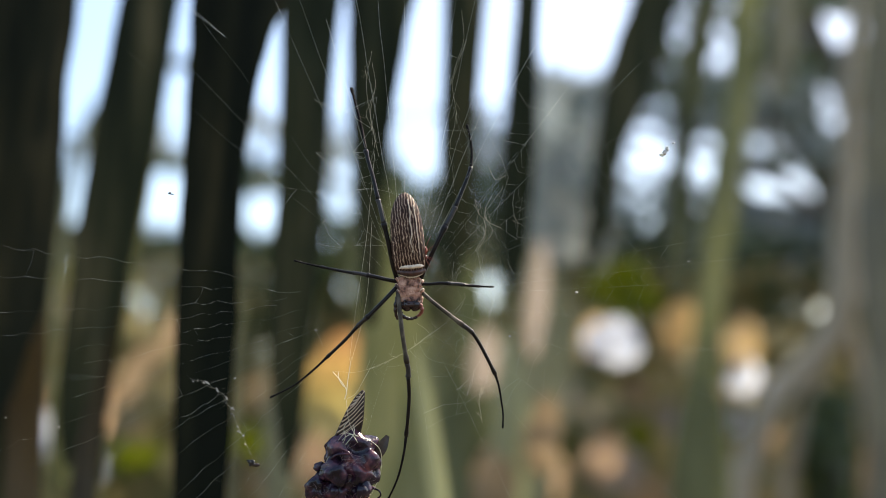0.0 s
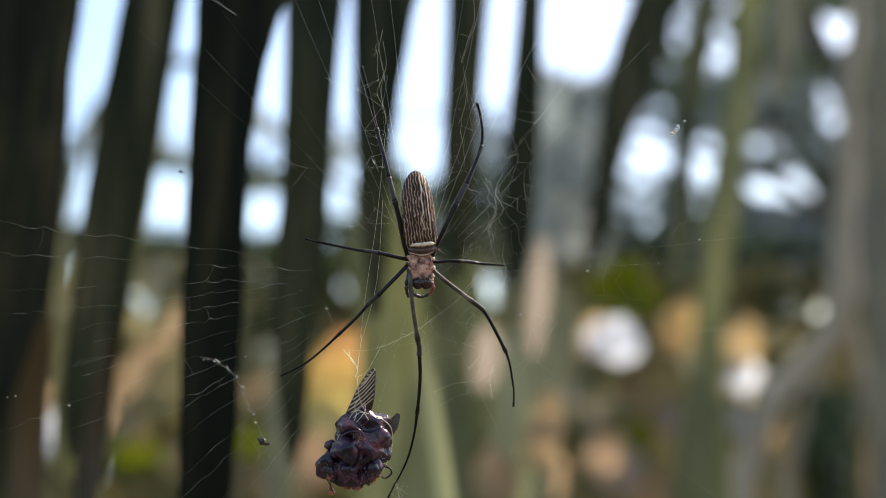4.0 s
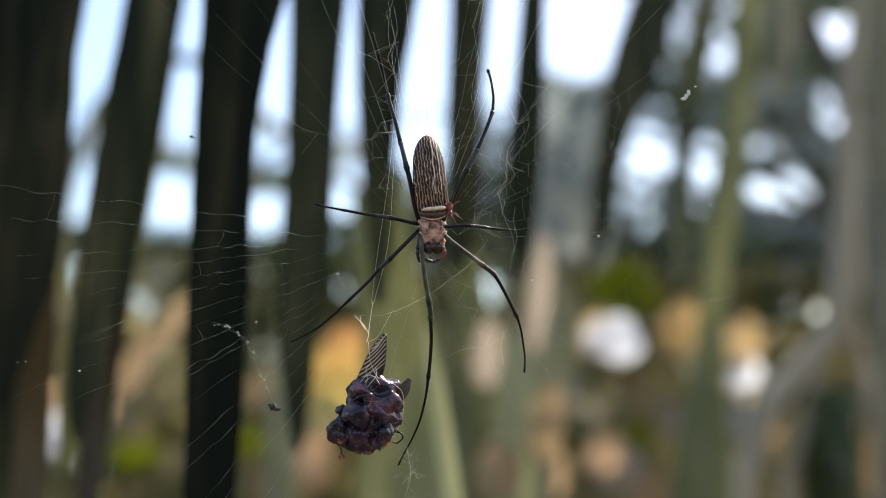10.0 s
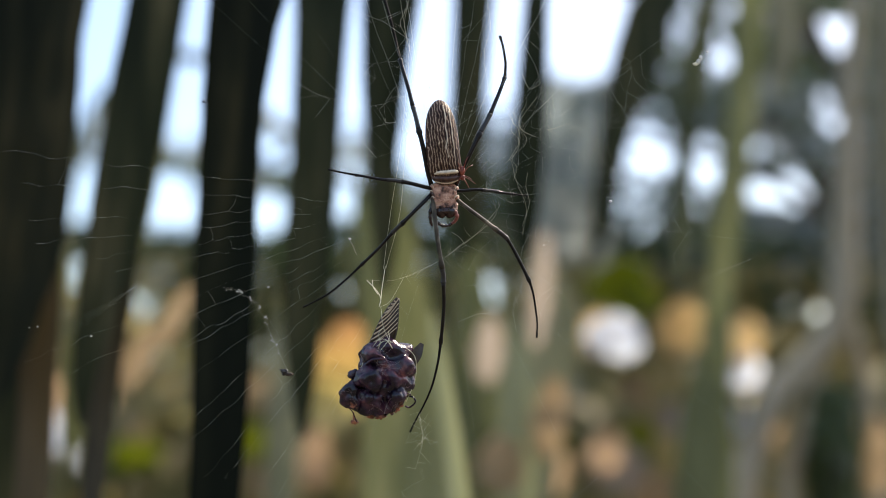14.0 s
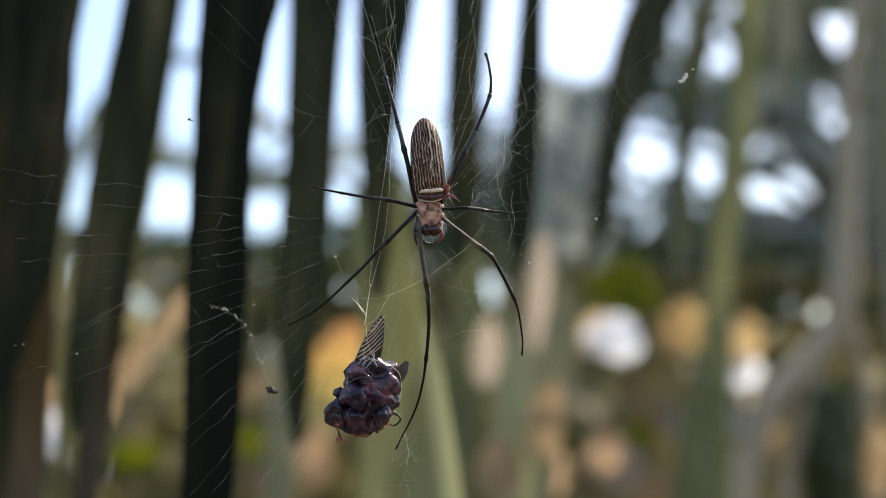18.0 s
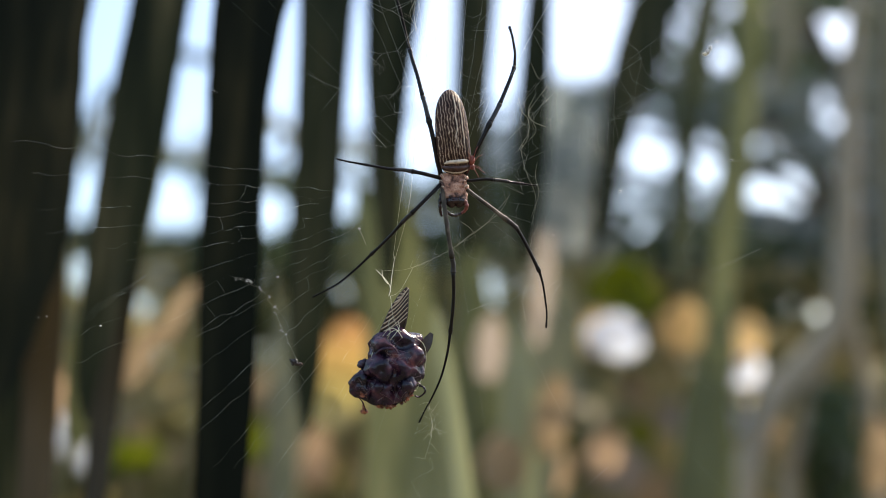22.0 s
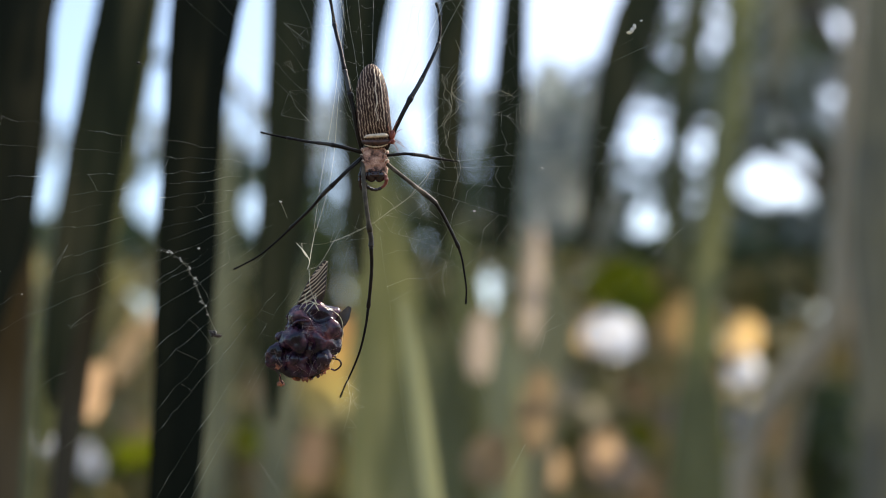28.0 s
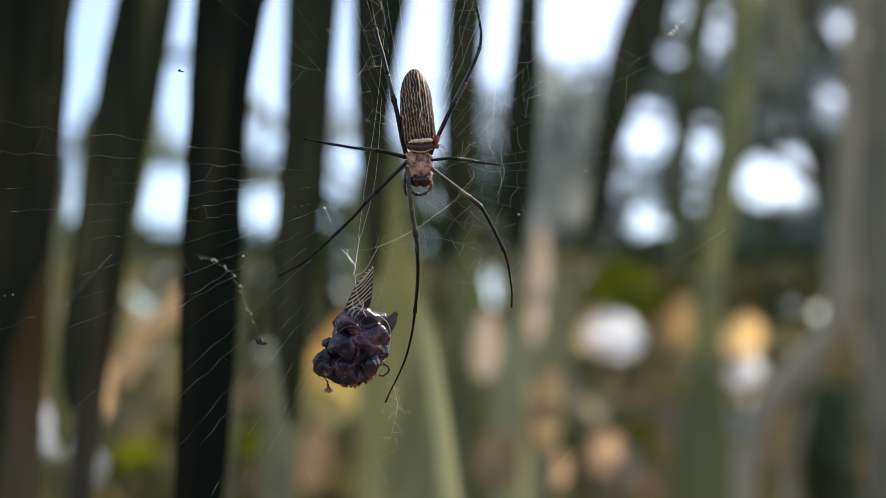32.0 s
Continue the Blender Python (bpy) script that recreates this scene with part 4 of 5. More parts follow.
for pts, mat, label in (
        ([(-0.00376, -0.00400, -0.00901), (-0.00417, -0.00500, -0.01112), (-0.00334, -0.00500, -0.01320), (-0.00147, -0.00400, -0.01442), (0.00041, -0.00340, -0.01461), (0.00228, -0.00340, -0.01399)], M_JAW, "black curved feeler"),
        ([(0.00269, -0.00400, -0.00859), (0.00372, -0.00500, -0.00988), (0.00414, -0.00500, -0.01154), (0.00332, -0.00400, -0.01296), (0.00228, -0.00360, -0.01378)], M_PALP, "dark red curved feeler"),
        ([(-0.00481, -0.00300, -0.00646), (-0.00563, -0.00400, -0.00963), (-0.00563, -0.00400, -0.01234), (-0.00502, -0.00300, -0.01481)], M_JAW, "black curved feeler")):
    bm = bmesh.new()
    path = smooth_path(pts, 6)
    n = len(path)
    tube(bm, path, [(0.00085 - 0.00035 * i / n) * (1 + 0.2 * math.sin(i * 1.4)) for i in range(n)], 8)
    part("palp", bm, mat, spider, label)


def leg(points, widths, mats, label=""):
    """One leg of four pieces: femur (the leg itself), knee, shin and foot. points: lists of points for each piece, joined end to end."""
    root = None
    for name, pts, (w0, w1), mat in zip(("leg", "knee", "shin", "foot"), points, widths, mats):
        bm = bmesh.new()
        path = smooth_path(pts, 6)
        n = len(path) - 1
        radii = []
        for i in range(n + 1):
            u = i / n
            swell = 1 + 0.42 * math.exp(-((u - 0.96) / 0.05) ** 2) + 0.14 * math.exp(-((u - 0.02) / 0.06) ** 2)
            radii.append((w0 + (w1 - w0) * u) * GRID * 0.45 * swell * (1 + 0.05 * noise.noise(Vector((i * 0.8, w0, pts[0][0] * 900)))))
        tube(bm, path, radii, 10)
        hairs = bmesh.new()
        rnd = random.Random(int(w0 * 100) + n)
        for k in range(int(n * 1.6)):
            q = Vector(path[rnd.randrange(1, n)][:3])
            d = Vector((rnd.uniform(-1, 1), rnd.uniform(-1, 0.3), rnd.uniform(-1, 1))).normalized() * 0.0009
            tube(hairs, [q, q + d], [0.00005, 0.00002], 3, False)
        if root is None:
            root = part(name, bm, mat, spider, label)
        else:
            part(name, bm, mat, root)
        tagged(part("hairs", hairs, M_JOINT, root), kind="stuff")
    return root


DARK = (M_LEG, M_JOINT, M_LEG, M_FOOT)
OLIVE = (M_LEG_OLIVE, M_JOINT, M_LEG, M_FOOT)
leg([[(-0.00523, -0.00300, 0.00022), (-0.00666, -0.00500, 0.00548), (-0.00830, -0.00600, 0.01410), (-0.00995, -0.00600, 0.02072)], [(-0.00995, -0.00600, 0.02072), (-0.01102, -0.00500, 0.02541), (-0.01209, -0.00400, 0.02930)],
     [(-0.01209, -0.00400, 0.02930), (-0.01407, -0.00100, 0.03731), (-0.01583, 0.00100, 0.04314), (-0.01719, 0.00300, 0.04818)], [(-0.01719, 0.00300, 0.04818), (-0.01892, 0.00800, 0.05564), (-0.02060, 0.00800, 0.06300), (-0.02200, 0.00900, 0.06800), (-0.02340, 0.01000, 0.07260)]],
    ((9, 9), (9, 8.5), (8, 7.5), (6.2, 5)), DARK, "black rear leg stretched upward")
leg([[(0.00333, -0.00300, -0.00061), (0.00621, -0.00500, 0.00590), (0.00930, -0.00600, 0.01244), (0.01286, -0.00500, 0.01981)], [(0.01286, -0.00500, 0.01981), (0.01477, -0.00400, 0.02326), (0.01648, -0.00300, 0.02673)],
     [(0.01648, -0.00300, 0.02673), (0.01895, 0.00000, 0.03264), (0.02076, 0.00200, 0.03719), (0.02237, 0.00400, 0.04178)], [(0.02237, 0.00400, 0.04178), (0.02278, 0.00700, 0.04727), (0.02255, 0.00900, 0.05050), (0.02190, 0.01000, 0.05480), (0.02090, 0.01100, 0.05860)]],
    ((8, 9), (9, 8.5), (8, 7), (5.8, 4.6)), DARK, "black rear leg stretched upward")
leg([[(-0.00481, -0.00300, -0.00103), (-0.00873, -0.00500, -0.00012), (-0.01287, -0.00550, 0.00088), (-0.01621, -0.00500, 0.00154)], [(-0.01621, -0.00500, 0.00154), (-0.01875, -0.00400, 0.00203), (-0.02127, -0.00350, 0.00227)],
     [(-0.02127, -0.00350, 0.00227), (-0.02513, -0.00200, 0.00280), (-0.02982, -0.00100, 0.00371), (-0.03369, 0.00000, 0.00442)], [(-0.03369, 0.00000, 0.00442), (-0.03716, 0.00100, 0.00513), (-0.04065, 0.00200, 0.00585), (-0.04416, 0.00300, 0.00678)]],
    ((8, 8), (8, 7), (6, 5), (4.5, 3)), DARK, "short black middle leg held sideways")
leg([[(0.00354, -0.00300, -0.00187), (0.00684, -0.00500, -0.00178), (0.01076, -0.00550, -0.00140), (0.01410, -0.00500, -0.00157)], [(0.01410, -0.00500, -0.00157), (0.01664, -0.00400, -0.00172), (0.01917, -0.00350, -0.00211)],
     [(0.01917, -0.00350, -0.00211), (0.02156, -0.00200, -0.00243), (0.02348, -0.00150, -0.00261), (0.02519, -0.00100, -0.00279)], [(0.02519, -0.00100, -0.00279), (0.02695, 0.00000, -0.00295), (0.02872, 0.00100, -0.00310), (0.03071, 0.00200, -0.00315)]],
    ((6, 6), (7, 7), (6, 5), (4, 3)), DARK, "short black middle leg held sideways")
leg([[(-0.00523, -0.00300, -0.00291), (-0.00871, -0.00600, -0.00660), (-0.01282, -0.00700, -0.01078), (-0.01612, -0.00700, -0.01408)], [(-0.01612, -0.00700, -0.01408), (-0.01761, -0.00600, -0.01530), (-0.01953, -0.00500, -0.01714)],
     [(-0.01953, -0.00500, -0.01714), (-0.02360, -0.00300, -0.02170), (-0.02764, -0.00200, -0.02567), (-0.03150, -0.00100, -0.02925)], [(-0.03150, -0.00100, -0.02925), (-0.03643, 0.00000, -0.03390), (-0.04313, 0.00150, -0.03944), (-0.04883, 0.00300, -0.04270), (-0.05365, 0.00400, -0.04509)]],
    ((8, 8), (9, 8), (6.5, 6), (4.8, 2.8)), DARK, "long black front leg")
leg([[(-0.00480, -0.00400, -0.00443), (-0.00415, -0.00700, -0.01037), (-0.00290, -0.00900, -0.02008), (-0.00126, -0.00900, -0.03055)], [(-0.00126, -0.00900, -0.03055), (-0.00085, -0.00850, -0.03261), (-0.00085, -0.00800, -0.03551)],
     [(-0.00085, -0.00800, -0.03551), (-0.00064, -0.00600, -0.04282), (-0.00105, -0.00500, -0.05015), (-0.00189, -0.00300, -0.05823)], [(-0.00189, -0.00300, -0.05823), (-0.00294, -0.00100, -0.06557), (-0.00508, 0.00200, -0.07440), (-0.00812, 0.00600, -0.08204), (-0.01169, 0.01100, -0.08937), (-0.01378, 0.01500, -0.09427)]],
    ((8.5, 8.5), (9.5, 10), (7.5, 6.5), (5.2, 3)), OLIVE, "long olive-brown front leg hanging straight down")
leg([[(0.00354, -0.00300, -0.00437), (0.00785, -0.00600, -0.00805), (0.01358, -0.00750, -0.01244), (0.01894, -0.00750, -0.01657)], [(0.01894, -0.00750, -0.01657), (0.02041, -0.00700, -0.01759), (0.02234, -0.00600, -0.01923)],
     [(0.02234, -0.00600, -0.01923), (0.02497, -0.00400, -0.02337), (0.02797, -0.00300, -0.02901), (0.03119, -0.00200, -0.03551)], [(0.03119, -0.00200, -0.03551), (0.03254, -0.00100, -0.03996), (0.03353, 0.00050, -0.04551), (0.03431, 0.00200, -0.05111), (0.03419, 0.00300, -0.05650)]],
    ((7.5, 8), (9.5, 9), (7, 6.5), (4.6, 3)), (M_LEG_OLIVE, M_JOINT, M_LEG, M_FOOT), "long front leg, olive brown then black")
for pts in ([(-0.00377, -0.00300, 0.00022), (-0.00542, -0.00400, -0.00047)], [(-0.00377, -0.00300, -0.00187), (-0.00542, -0.00400, -0.00276)], [(-0.00314, -0.00300, -0.00354), (-0.00479, -0.00450, -0.00508)], [(0.00271, -0.00300, -0.00061), (0.00436, -0.00400, -0.00130)], [(0.00250, -0.00300, -0.00270), (0.00435, -0.00450, -0.00466)]):
    bm = bmesh.new()
    path = smooth_path(pts, 4)
    tube(bm, path, [5.2 * GRID, 5.6 * GRID, 5 * GRID, 4.8 * GRID, 4 * GRID][:len(path)], 10)
    hip = part("hip", bm, M_CARAPACE, spider, "pale-banded hip joint")
    for u in (1, 3):
        bm = bmesh.new()
        p, q = Vector(path[u][:3]), Vector(path[u + 1][:3])
        tube(bm, [p, p.lerp(q, 0.45)], [5.9 * GRID, 5.6 * GRID], 10)
        part("band", bm, M_CREAM_BAND, hip, "cream ring round the hip")

# ---- the small red spider on the big one's flank ----
small_spider = thing("small_spider", (0.0070, -0.0121, 1.2878), "tiny red-brown spider clinging to the large spider's flank", "spider", turn=TILT)
bm = bmesh.new()
blob(bm, (0, 0, 0.0008), (0.0012, 0.0011, 0.0019), 0.15, 2.0, 2)
part("abdomen", bm, M_MALE, small_spider)
bm = bmesh.new()
blob(bm, (0.0002, -0.0002, -0.0016), (0.001, 0.0008, 0.0011), 0.1, 2.0, 2)
part("carapace", bm, M_MALE, small_spider)
for k, (ex, ez) in enumerate(((-0.004, 0.008), (0.0035, 0.0095), (0.0055, -0.0035), (0.0075, -0.006), (0.004, -0.0085), (-0.003, -0.006), (0.006, 0.0045), (-0.0035, 0.0035))):
    bm = bmesh.new()
    ex, ez = ex * 0.65, ez * 0.65
    path = smooth_path([(0, 0, -0.001), (ex * 0.5, -0.002, ez * 0.6), (ex, -0.0005, ez)], 5)
    tube(bm, path, [0.00016 - 0.00009 * i / len(path) for i in range(len(path))], 6)
    part("leg", bm, M_MALE, small_spider)


# ---- the wrapped prey ----
prey = thing("wrapped_prey", (-0.0229, 0.0030, 1.2136), "dark purplish bundle of a wrapped insect with a ribbed wing", "dead insect", turn=TILT)
PREY_SHIFT = Vector((-0.02395, -0.00400, -0.07104))


def at_prey(p):
    return Vector(p) - PREY_SHIFT


bm = bmesh.new()
for k, (c, s, a) in enumerate((
        ((-0.02040, -0.00300, -0.06450), (50, 34, 36), 0.1), ((-0.02749, -0.00400, -0.06480), (22, 20, 22), 0.2), ((-0.03415, -0.00400, -0.06854), (7, 7, 6), 0.0), ((-0.02711, -0.00900, -0.06954), (24, 17, 20), 0.3),
        ((-0.02060, -0.00500, -0.07118), (36, 29, 36), 0.2), ((-0.03469, -0.00700, -0.07641), (20, 22, 22), 0.1), ((-0.02534, -0.00500, -0.07879), (33, 24, 26), 0.0), ((-0.01829, -0.00900, -0.07733), (15, 14, 18), 0.6), ((-0.02900, -0.00600, -0.07698), (18, 18, 20), -0.3))):
    blob(bm, at_prey(c), (s[0] * GRID, s[1] * GRID, s[2] * GRID), 0.4, 1.6, 4, k * 2.3, Matrix.Rotation(a, 3, "Y"))
body = part("body", bm, M_PREY, prey, "glossy purplish black lumpy body")
remesh = body.modifiers.new("fuse", "REMESH")
remesh.mode, remesh.voxel_size, remesh.use_smooth_shade = "VOXEL", 0.00022, True
melt = body.modifiers.new("melt", "SMOOTH")
melt.factor, melt.iterations = 0.5, 8
for size, depth, strength in ((0.013, 1, 0.0032), (0.005, 0, 0.0006)):
    lumps = bpy.data.textures.new("prey_creases", "CLOUDS")
    lumps.noise_scale, lumps.noise_depth, lumps.noise_type = size, depth, "HARD_NOISE"
    crease = body.modifiers.new("crease", "DISPLACE")
    crease.texture, crease.strength, crease.mid_level, crease.texture_coords = lumps, -strength, 0.42, "LOCAL"
front = BVHTree.FromPolygons([v.co for v in body.data.vertices], [tuple(p.vertices) for p in body.data.polygons])


def on_prey(x, z, lift):
    """The point of the bundle's front at a place in its own plane, lifted towards the open."""
    hit = front.ray_cast(Vector((x, -0.05, z)), Vector((0, 1, 0)))[0]
    return None if hit is None else hit - Vector((0, lift, 0))


rnd = random.Random(8)
# orange lumps along the bottom imitate the rim lit from behind
for k in range(64):
    a = rnd.uniform(-2.7, -0.5)
    bm = bmesh.new()
    c = at_prey((-0.02492, -0.00500, -0.07256)) + Vector((50 * GRID * math.cos(a) * rnd.uniform(0.9, 1.1), 0, 58 * GRID * math.sin(a) * rnd.uniform(0.9, 1.06)))
    c = on_prey(c.x, c.z, -0.0002) or c
    blob(bm, c, [rnd.uniform(1, 4.5) * GRID for _ in range(3)], 1.2, 2.5, 2, k)
    part("crumb", bm, M_PREY_RIM, body, "orange-red lump standing in for light through the rim")
bm = bmesh.new()
for k in range(46):
    c, h = at_prey((-0.02389, -0.00500, -0.07194)), rnd.uniform(-3.1, 3.1)
    x, z = c.x + rnd.uniform(-60, 60) * GRID, c.z + rnd.uniform(-60, 70) * GRID
    line = []
    for _ in range(rnd.randrange(6, 16)):
        p = on_prey(x, z, 0.0005)
        if p is None:
            break
        line.append(p)
        x, z, h = x + math.cos(h) * 0.0012, z + math.sin(h) * 0.0012, h + rnd.uniform(-0.3, 0.3)
    if len(line) > 3:
        tube(bm, line, [rnd.choice([0.00002, 0.00003, 0.00004])] * len(line), 3, False)
tagged(part("silk_wrapping", bm, M_WRAP, prey, "thin silk wound round the bundle"), kind="stuff")
for pts, w in (
        ([(-0.01451, -0.00600, -0.07698), (-0.01199, -0.00700, -0.07724), (-0.01117, -0.00700, -0.07909), (-0.01326, -0.00600, -0.08112), (-0.01492, -0.00600, -0.08070)], 2.6),
        ([(-0.01649, -0.00800, -0.07873), (-0.01439, -0.00900, -0.07569), (-0.01275, -0.00900, -0.07610)], 2.6),
        ([(-0.03572, -0.00500, -0.08128), (-0.03396, -0.00600, -0.08319), (-0.03281, -0.00500, -0.08668)], 1.6), ([(-0.02553, -0.01100, -0.06090), (-0.02241, -0.01200, -0.06222), (-0.02078, -0.01200, -0.06466)], 3), ([(-0.02908, -0.01000, -0.06511), (-0.02648, -0.01200, -0.06303), (-0.02200, -0.01200, -0.06262)], 3.5)):
    bm = bmesh.new()
    path = smooth_path([at_prey(p) for p in pts], 6)
    tube(bm, path, [w * GRID * 0.6] * len(path), 7)
    part("insect_leg", bm, M_PREY, prey, "bent stiff leg of the insect")
# wing: a fan of ribs with membrane between
bm = bmesh.new()
base, tip, n = [(-0.02866, -0.00500, -0.05845), (-0.02527, -0.00600, -0.05835), (-0.02196, -0.00600, -0.05752), (-0.01906, -0.00600, -0.05586)], None, 7
left = smooth_path([at_prey(p) for p in ((-0.02825, -0.00500, -0.05845), (-0.02596, -0.00500, -0.05347), (-0.02368, -0.00500, -0.04869), (-0.02083, -0.00400, -0.04419), (-0.01791, -0.00400, -0.04106))], 5)
right = smooth_path([at_prey(p) for p in ((-0.01970, -0.00500, -0.05845), (-0.01840, -0.00500, -0.05471), (-0.01770, -0.00500, -0.05056), (-0.01750, -0.00450, -0.04603), (-0.01730, -0.00400, -0.04169))], 5)
vl = [bm.verts.new(Vector(p)) for p in left]
vm = [bm.verts.new((Vector(p) + Vector(q)) / 2 + Vector((0, 0.0006, 0))) for p, q in zip(left, right)]
vr = [bm.verts.new(Vector(p)) for p in right]
for i in range(len(vl) - 1):
    bm.faces.new((vl[i], vm[i], vm[i + 1], vl[i + 1]))
    bm.faces.new((vm[i], vr[i], vr[i + 1], vm[i + 1]))
wing = part("wing", bm, M_WING, prey, "brown ribbed insect wing standing upright")
sol = wing.modifiers.new("thick", "SOLIDIFY")
sol.thickness = 0.0003
for i in range(2, len(left) + 3, 2):
    bm = bmesh.new()
    a, b = Vector(left[max(min(i - 4, len(left) - 1), 0)]), Vector(right[min(i + 6, len(right) - 1)])
    path = smooth_path([a + Vector((0, -0.0003, 0)), (a + b) / 2 + Vector((0, -0.0002, -0.0006)), b + Vector((0, -0.0003, 0.0004))], 5)
    tube(bm, path, [0.00032 - 0.00016 * k / len(path) for k in range(len(path))], 5)
    part("vein", bm, M_VEIN, wing)
for edge in (left, right):
    bm = bmesh.new()
    tube(bm, edge, [0.00034] * len(edge), 5)
    part("vein", bm, M_WING, wing)
bm = bmesh.new()
blade(bm, [at_prey(p) for p in ((-0.01292, -0.00400, -0.06521), (-0.01084, -0.00400, -0.06188), (-0.00878, -0.00300, -0.05803))], [0.004, 0.0042, 0.0015], 0.2, 4, 5)
part("wing", bm, M_WING, prey, "short brown hind wing")
for pts in ([(-0.02458, -0.00400, -0.04439), (-0.02402, -0.00300, -0.04153), (-0.02555, -0.00200, -0.03865), (-0.02793, -0.00100, -0.03618), (-0.02948, 0.00000, -0.03474)], [(-0.02402, -0.00300, -0.04195), (-0.02373, -0.00100, -0.03786), (-0.02316, 0.00000, -0.03369), (-0.02259, 0.00100, -0.02950)], [(-0.02506, -0.00300, -0.03986), (-0.02680, -0.00200, -0.03740), (-0.02730, -0.00100, -0.03471)]):
    bm = bmesh.new()
    path = smooth_path([at_prey(p) for p in pts], 5)
    tube(bm, path, [0.00018 - 0.0001 * i / len(path) for i in range(len(path))], 5)
    part("silk_strand", bm, M_SILK_GOLD, prey, "golden silk strand holding the bundle")
for pts in ([(-0.02506, -0.00900, -0.06010), (-0.02376, -0.01000, -0.05713), (-0.02444, -0.00900, -0.05394), (-0.02307, -0.00800, -0.05197)], [(-0.02424, -0.00900, -0.06051), (-0.02213, -0.01000, -0.05794), (-0.02055, -0.00900, -0.05558), (-0.02101, -0.00800, -0.05300)], [(-0.02678, -0.00800, -0.05897), (-0.02424, -0.00900, -0.05599), (-0.02137, -0.00900, -0.05640), (-0.01931, -0.00900, -0.05928)], [(-0.02389, -0.00500, -0.04433), (-0.02272, -0.00700, -0.05206), (-0.01957, -0.00800, -0.05815)], [(-0.02678, -0.00800, -0.06020), (-0.02163, -0.00800, -0.05650), (-0.01447, -0.00700, -0.06031)], [(-0.01653, -0.00700, -0.05783), (-0.01137, -0.00700, -0.06238), (-0.01119, -0.00600, -0.07077), (-0.01447, -0.00700, -0.07889)], [(-0.02850, -0.00700, -0.06031), (-0.03089, -0.00800, -0.06638), (-0.03438, -0.00600, -0.07242)]):
    bm = bmesh.new()
    path = smooth_path([at_prey(p) for p in pts], 6)
    tube(bm, path, [0.00011] * len(path), 4)
    part("silk_strand", bm, M_SILK_GOLD, prey)


# ---- the web ----
web = thing("spider_web", HOME, "torn golden spider web with dusty threads", "spider web", turn=TILT)


def thread(name, pts, r, mat=None, steps=4, label=""):
    bm = bmesh.new()
    path = smooth_path(pts, steps)
    tube(bm, path, [r] * len(path), 4, False)
    return part(name, bm, mat or M_SILK, web, label)


HUB = (762, 430)
rnd = random.Random(3)


def polar(a, r, mm=1.5):
    """A place on the web plane by angle (degrees, up is 90) and distance from the hub, in units of GRID."""
    k = GRID
    ox, oz = (HUB[0] - 770) * k, -(HUB[1] - 400) * k
    return Vector((ox + math.cos(radians(a)) * r * k, mm / 1000, oz + math.sin(radians(a)) * r * k))


def wavy(a, b, n, amp, seed):
    out = []
    for i in range(n + 1):
        u = i / n
        p = a.lerp(b, u)
        w = math.sin(math.pi * u)
        out.append(p + Vector((noise.noise(Vector((seed, i * 0.9, 0))), 0.3 * noise.noise(Vector((i * 0.9, seed, 5))), noise.noise(Vector((3, seed, i * 0.9))))) * amp * w)
    return out


def fineness(a):
    """How thick the radial threads are, by their direction: stout above the spider, hair-fine to the sides."""
    a %= 360
    if 62 < a < 118:
        return rnd.choice([0.000016, 0.000022, 0.000032])
    if 118 <= a < 150:
        return rnd.choice([0.000006, 0.000009])
    return rnd.choice([0.000008, 0.000011, 0.000015])


ANGLES = sorted([rnd.uniform(-2.0, 2.0) + k * 7 for k in range(-7, 10)] + [rnd.uniform(-1.5, 1.5) + 66 + k * 5 for k in range(11)] + [124, 132, 141] + [rnd.uniform(-3, 3) + k * 11 for k in range(22, 28)])
SPOKES = []
for i, a in enumerate(ANGLES):
    if 265 < a % 360 < 345 and i % 2:
        continue
    spoke = wavy(polar(a, rnd.uniform(60, 130)), polar(a + rnd.uniform(-3, 3), rnd.uniform(480, 800), rnd.uniform(-4, 6)), 12, 0.0007, i * 2.1)
    SPOKES.append((a, spoke))
    thread("radial_thread", spoke, fineness(a))


def along(spoke, r):
    """The point of a radial thread at a distance from the hub."""
    hub = polar(0, 0)
    for p, q in zip(spoke, spoke[1:]):
        d0, d1 = (p - hub).length / GRID, (q - hub).length / GRID
        if d0 <= r <= d1:
            return p.lerp(q, (r - d0) / (d1 - d0))
    return None


# cross threads tied between neighbouring radials, torn here and there, with specks at the knots that imitate glints
cross, knots = bmesh.new(), bmesh.new()
for (a0, s0), (a1, s1) in zip(SPOKES, SPOKES[1:] + SPOKES[:1]):
    if 112 < a0 < 236 or (a1 - a0) % 360 > 25:
        continue
    whole = 0.75 if a0 < 62 else 0.45
    r = rnd.uniform(75, 100)
    while r < (470 if a0 < 62 else 330):
        p, q = along(s0, r), along(s1, r + rnd.uniform(-9, 9))
        if p and q and (p - q).length < 110 * GRID and rnd.random() < whole:
            sag = (polar(0, 0) - (p + q) / 2) * rnd.uniform(0.01, 0.06)
            tube(cross, [p, p.lerp(q, 0.5) + sag, q], [rnd.choice([0.000009, 0.000013, 0.00002]) * (0.8 if r > 250 else 1.0)] * 3, 3, False)
            if rnd.random() < 0.3:
                d = (q - p).normalized() * rnd.uniform(0.0002, 0.0006)
                tube(knots, [p - d, p, p + d], [0.00002, 0.00006, 0.00002], 4, False)
        r += rnd.uniform(17, 32)
tagged(part("cross_thread", cross, M_SILK, web, "torn cross threads"), kind="stuff")
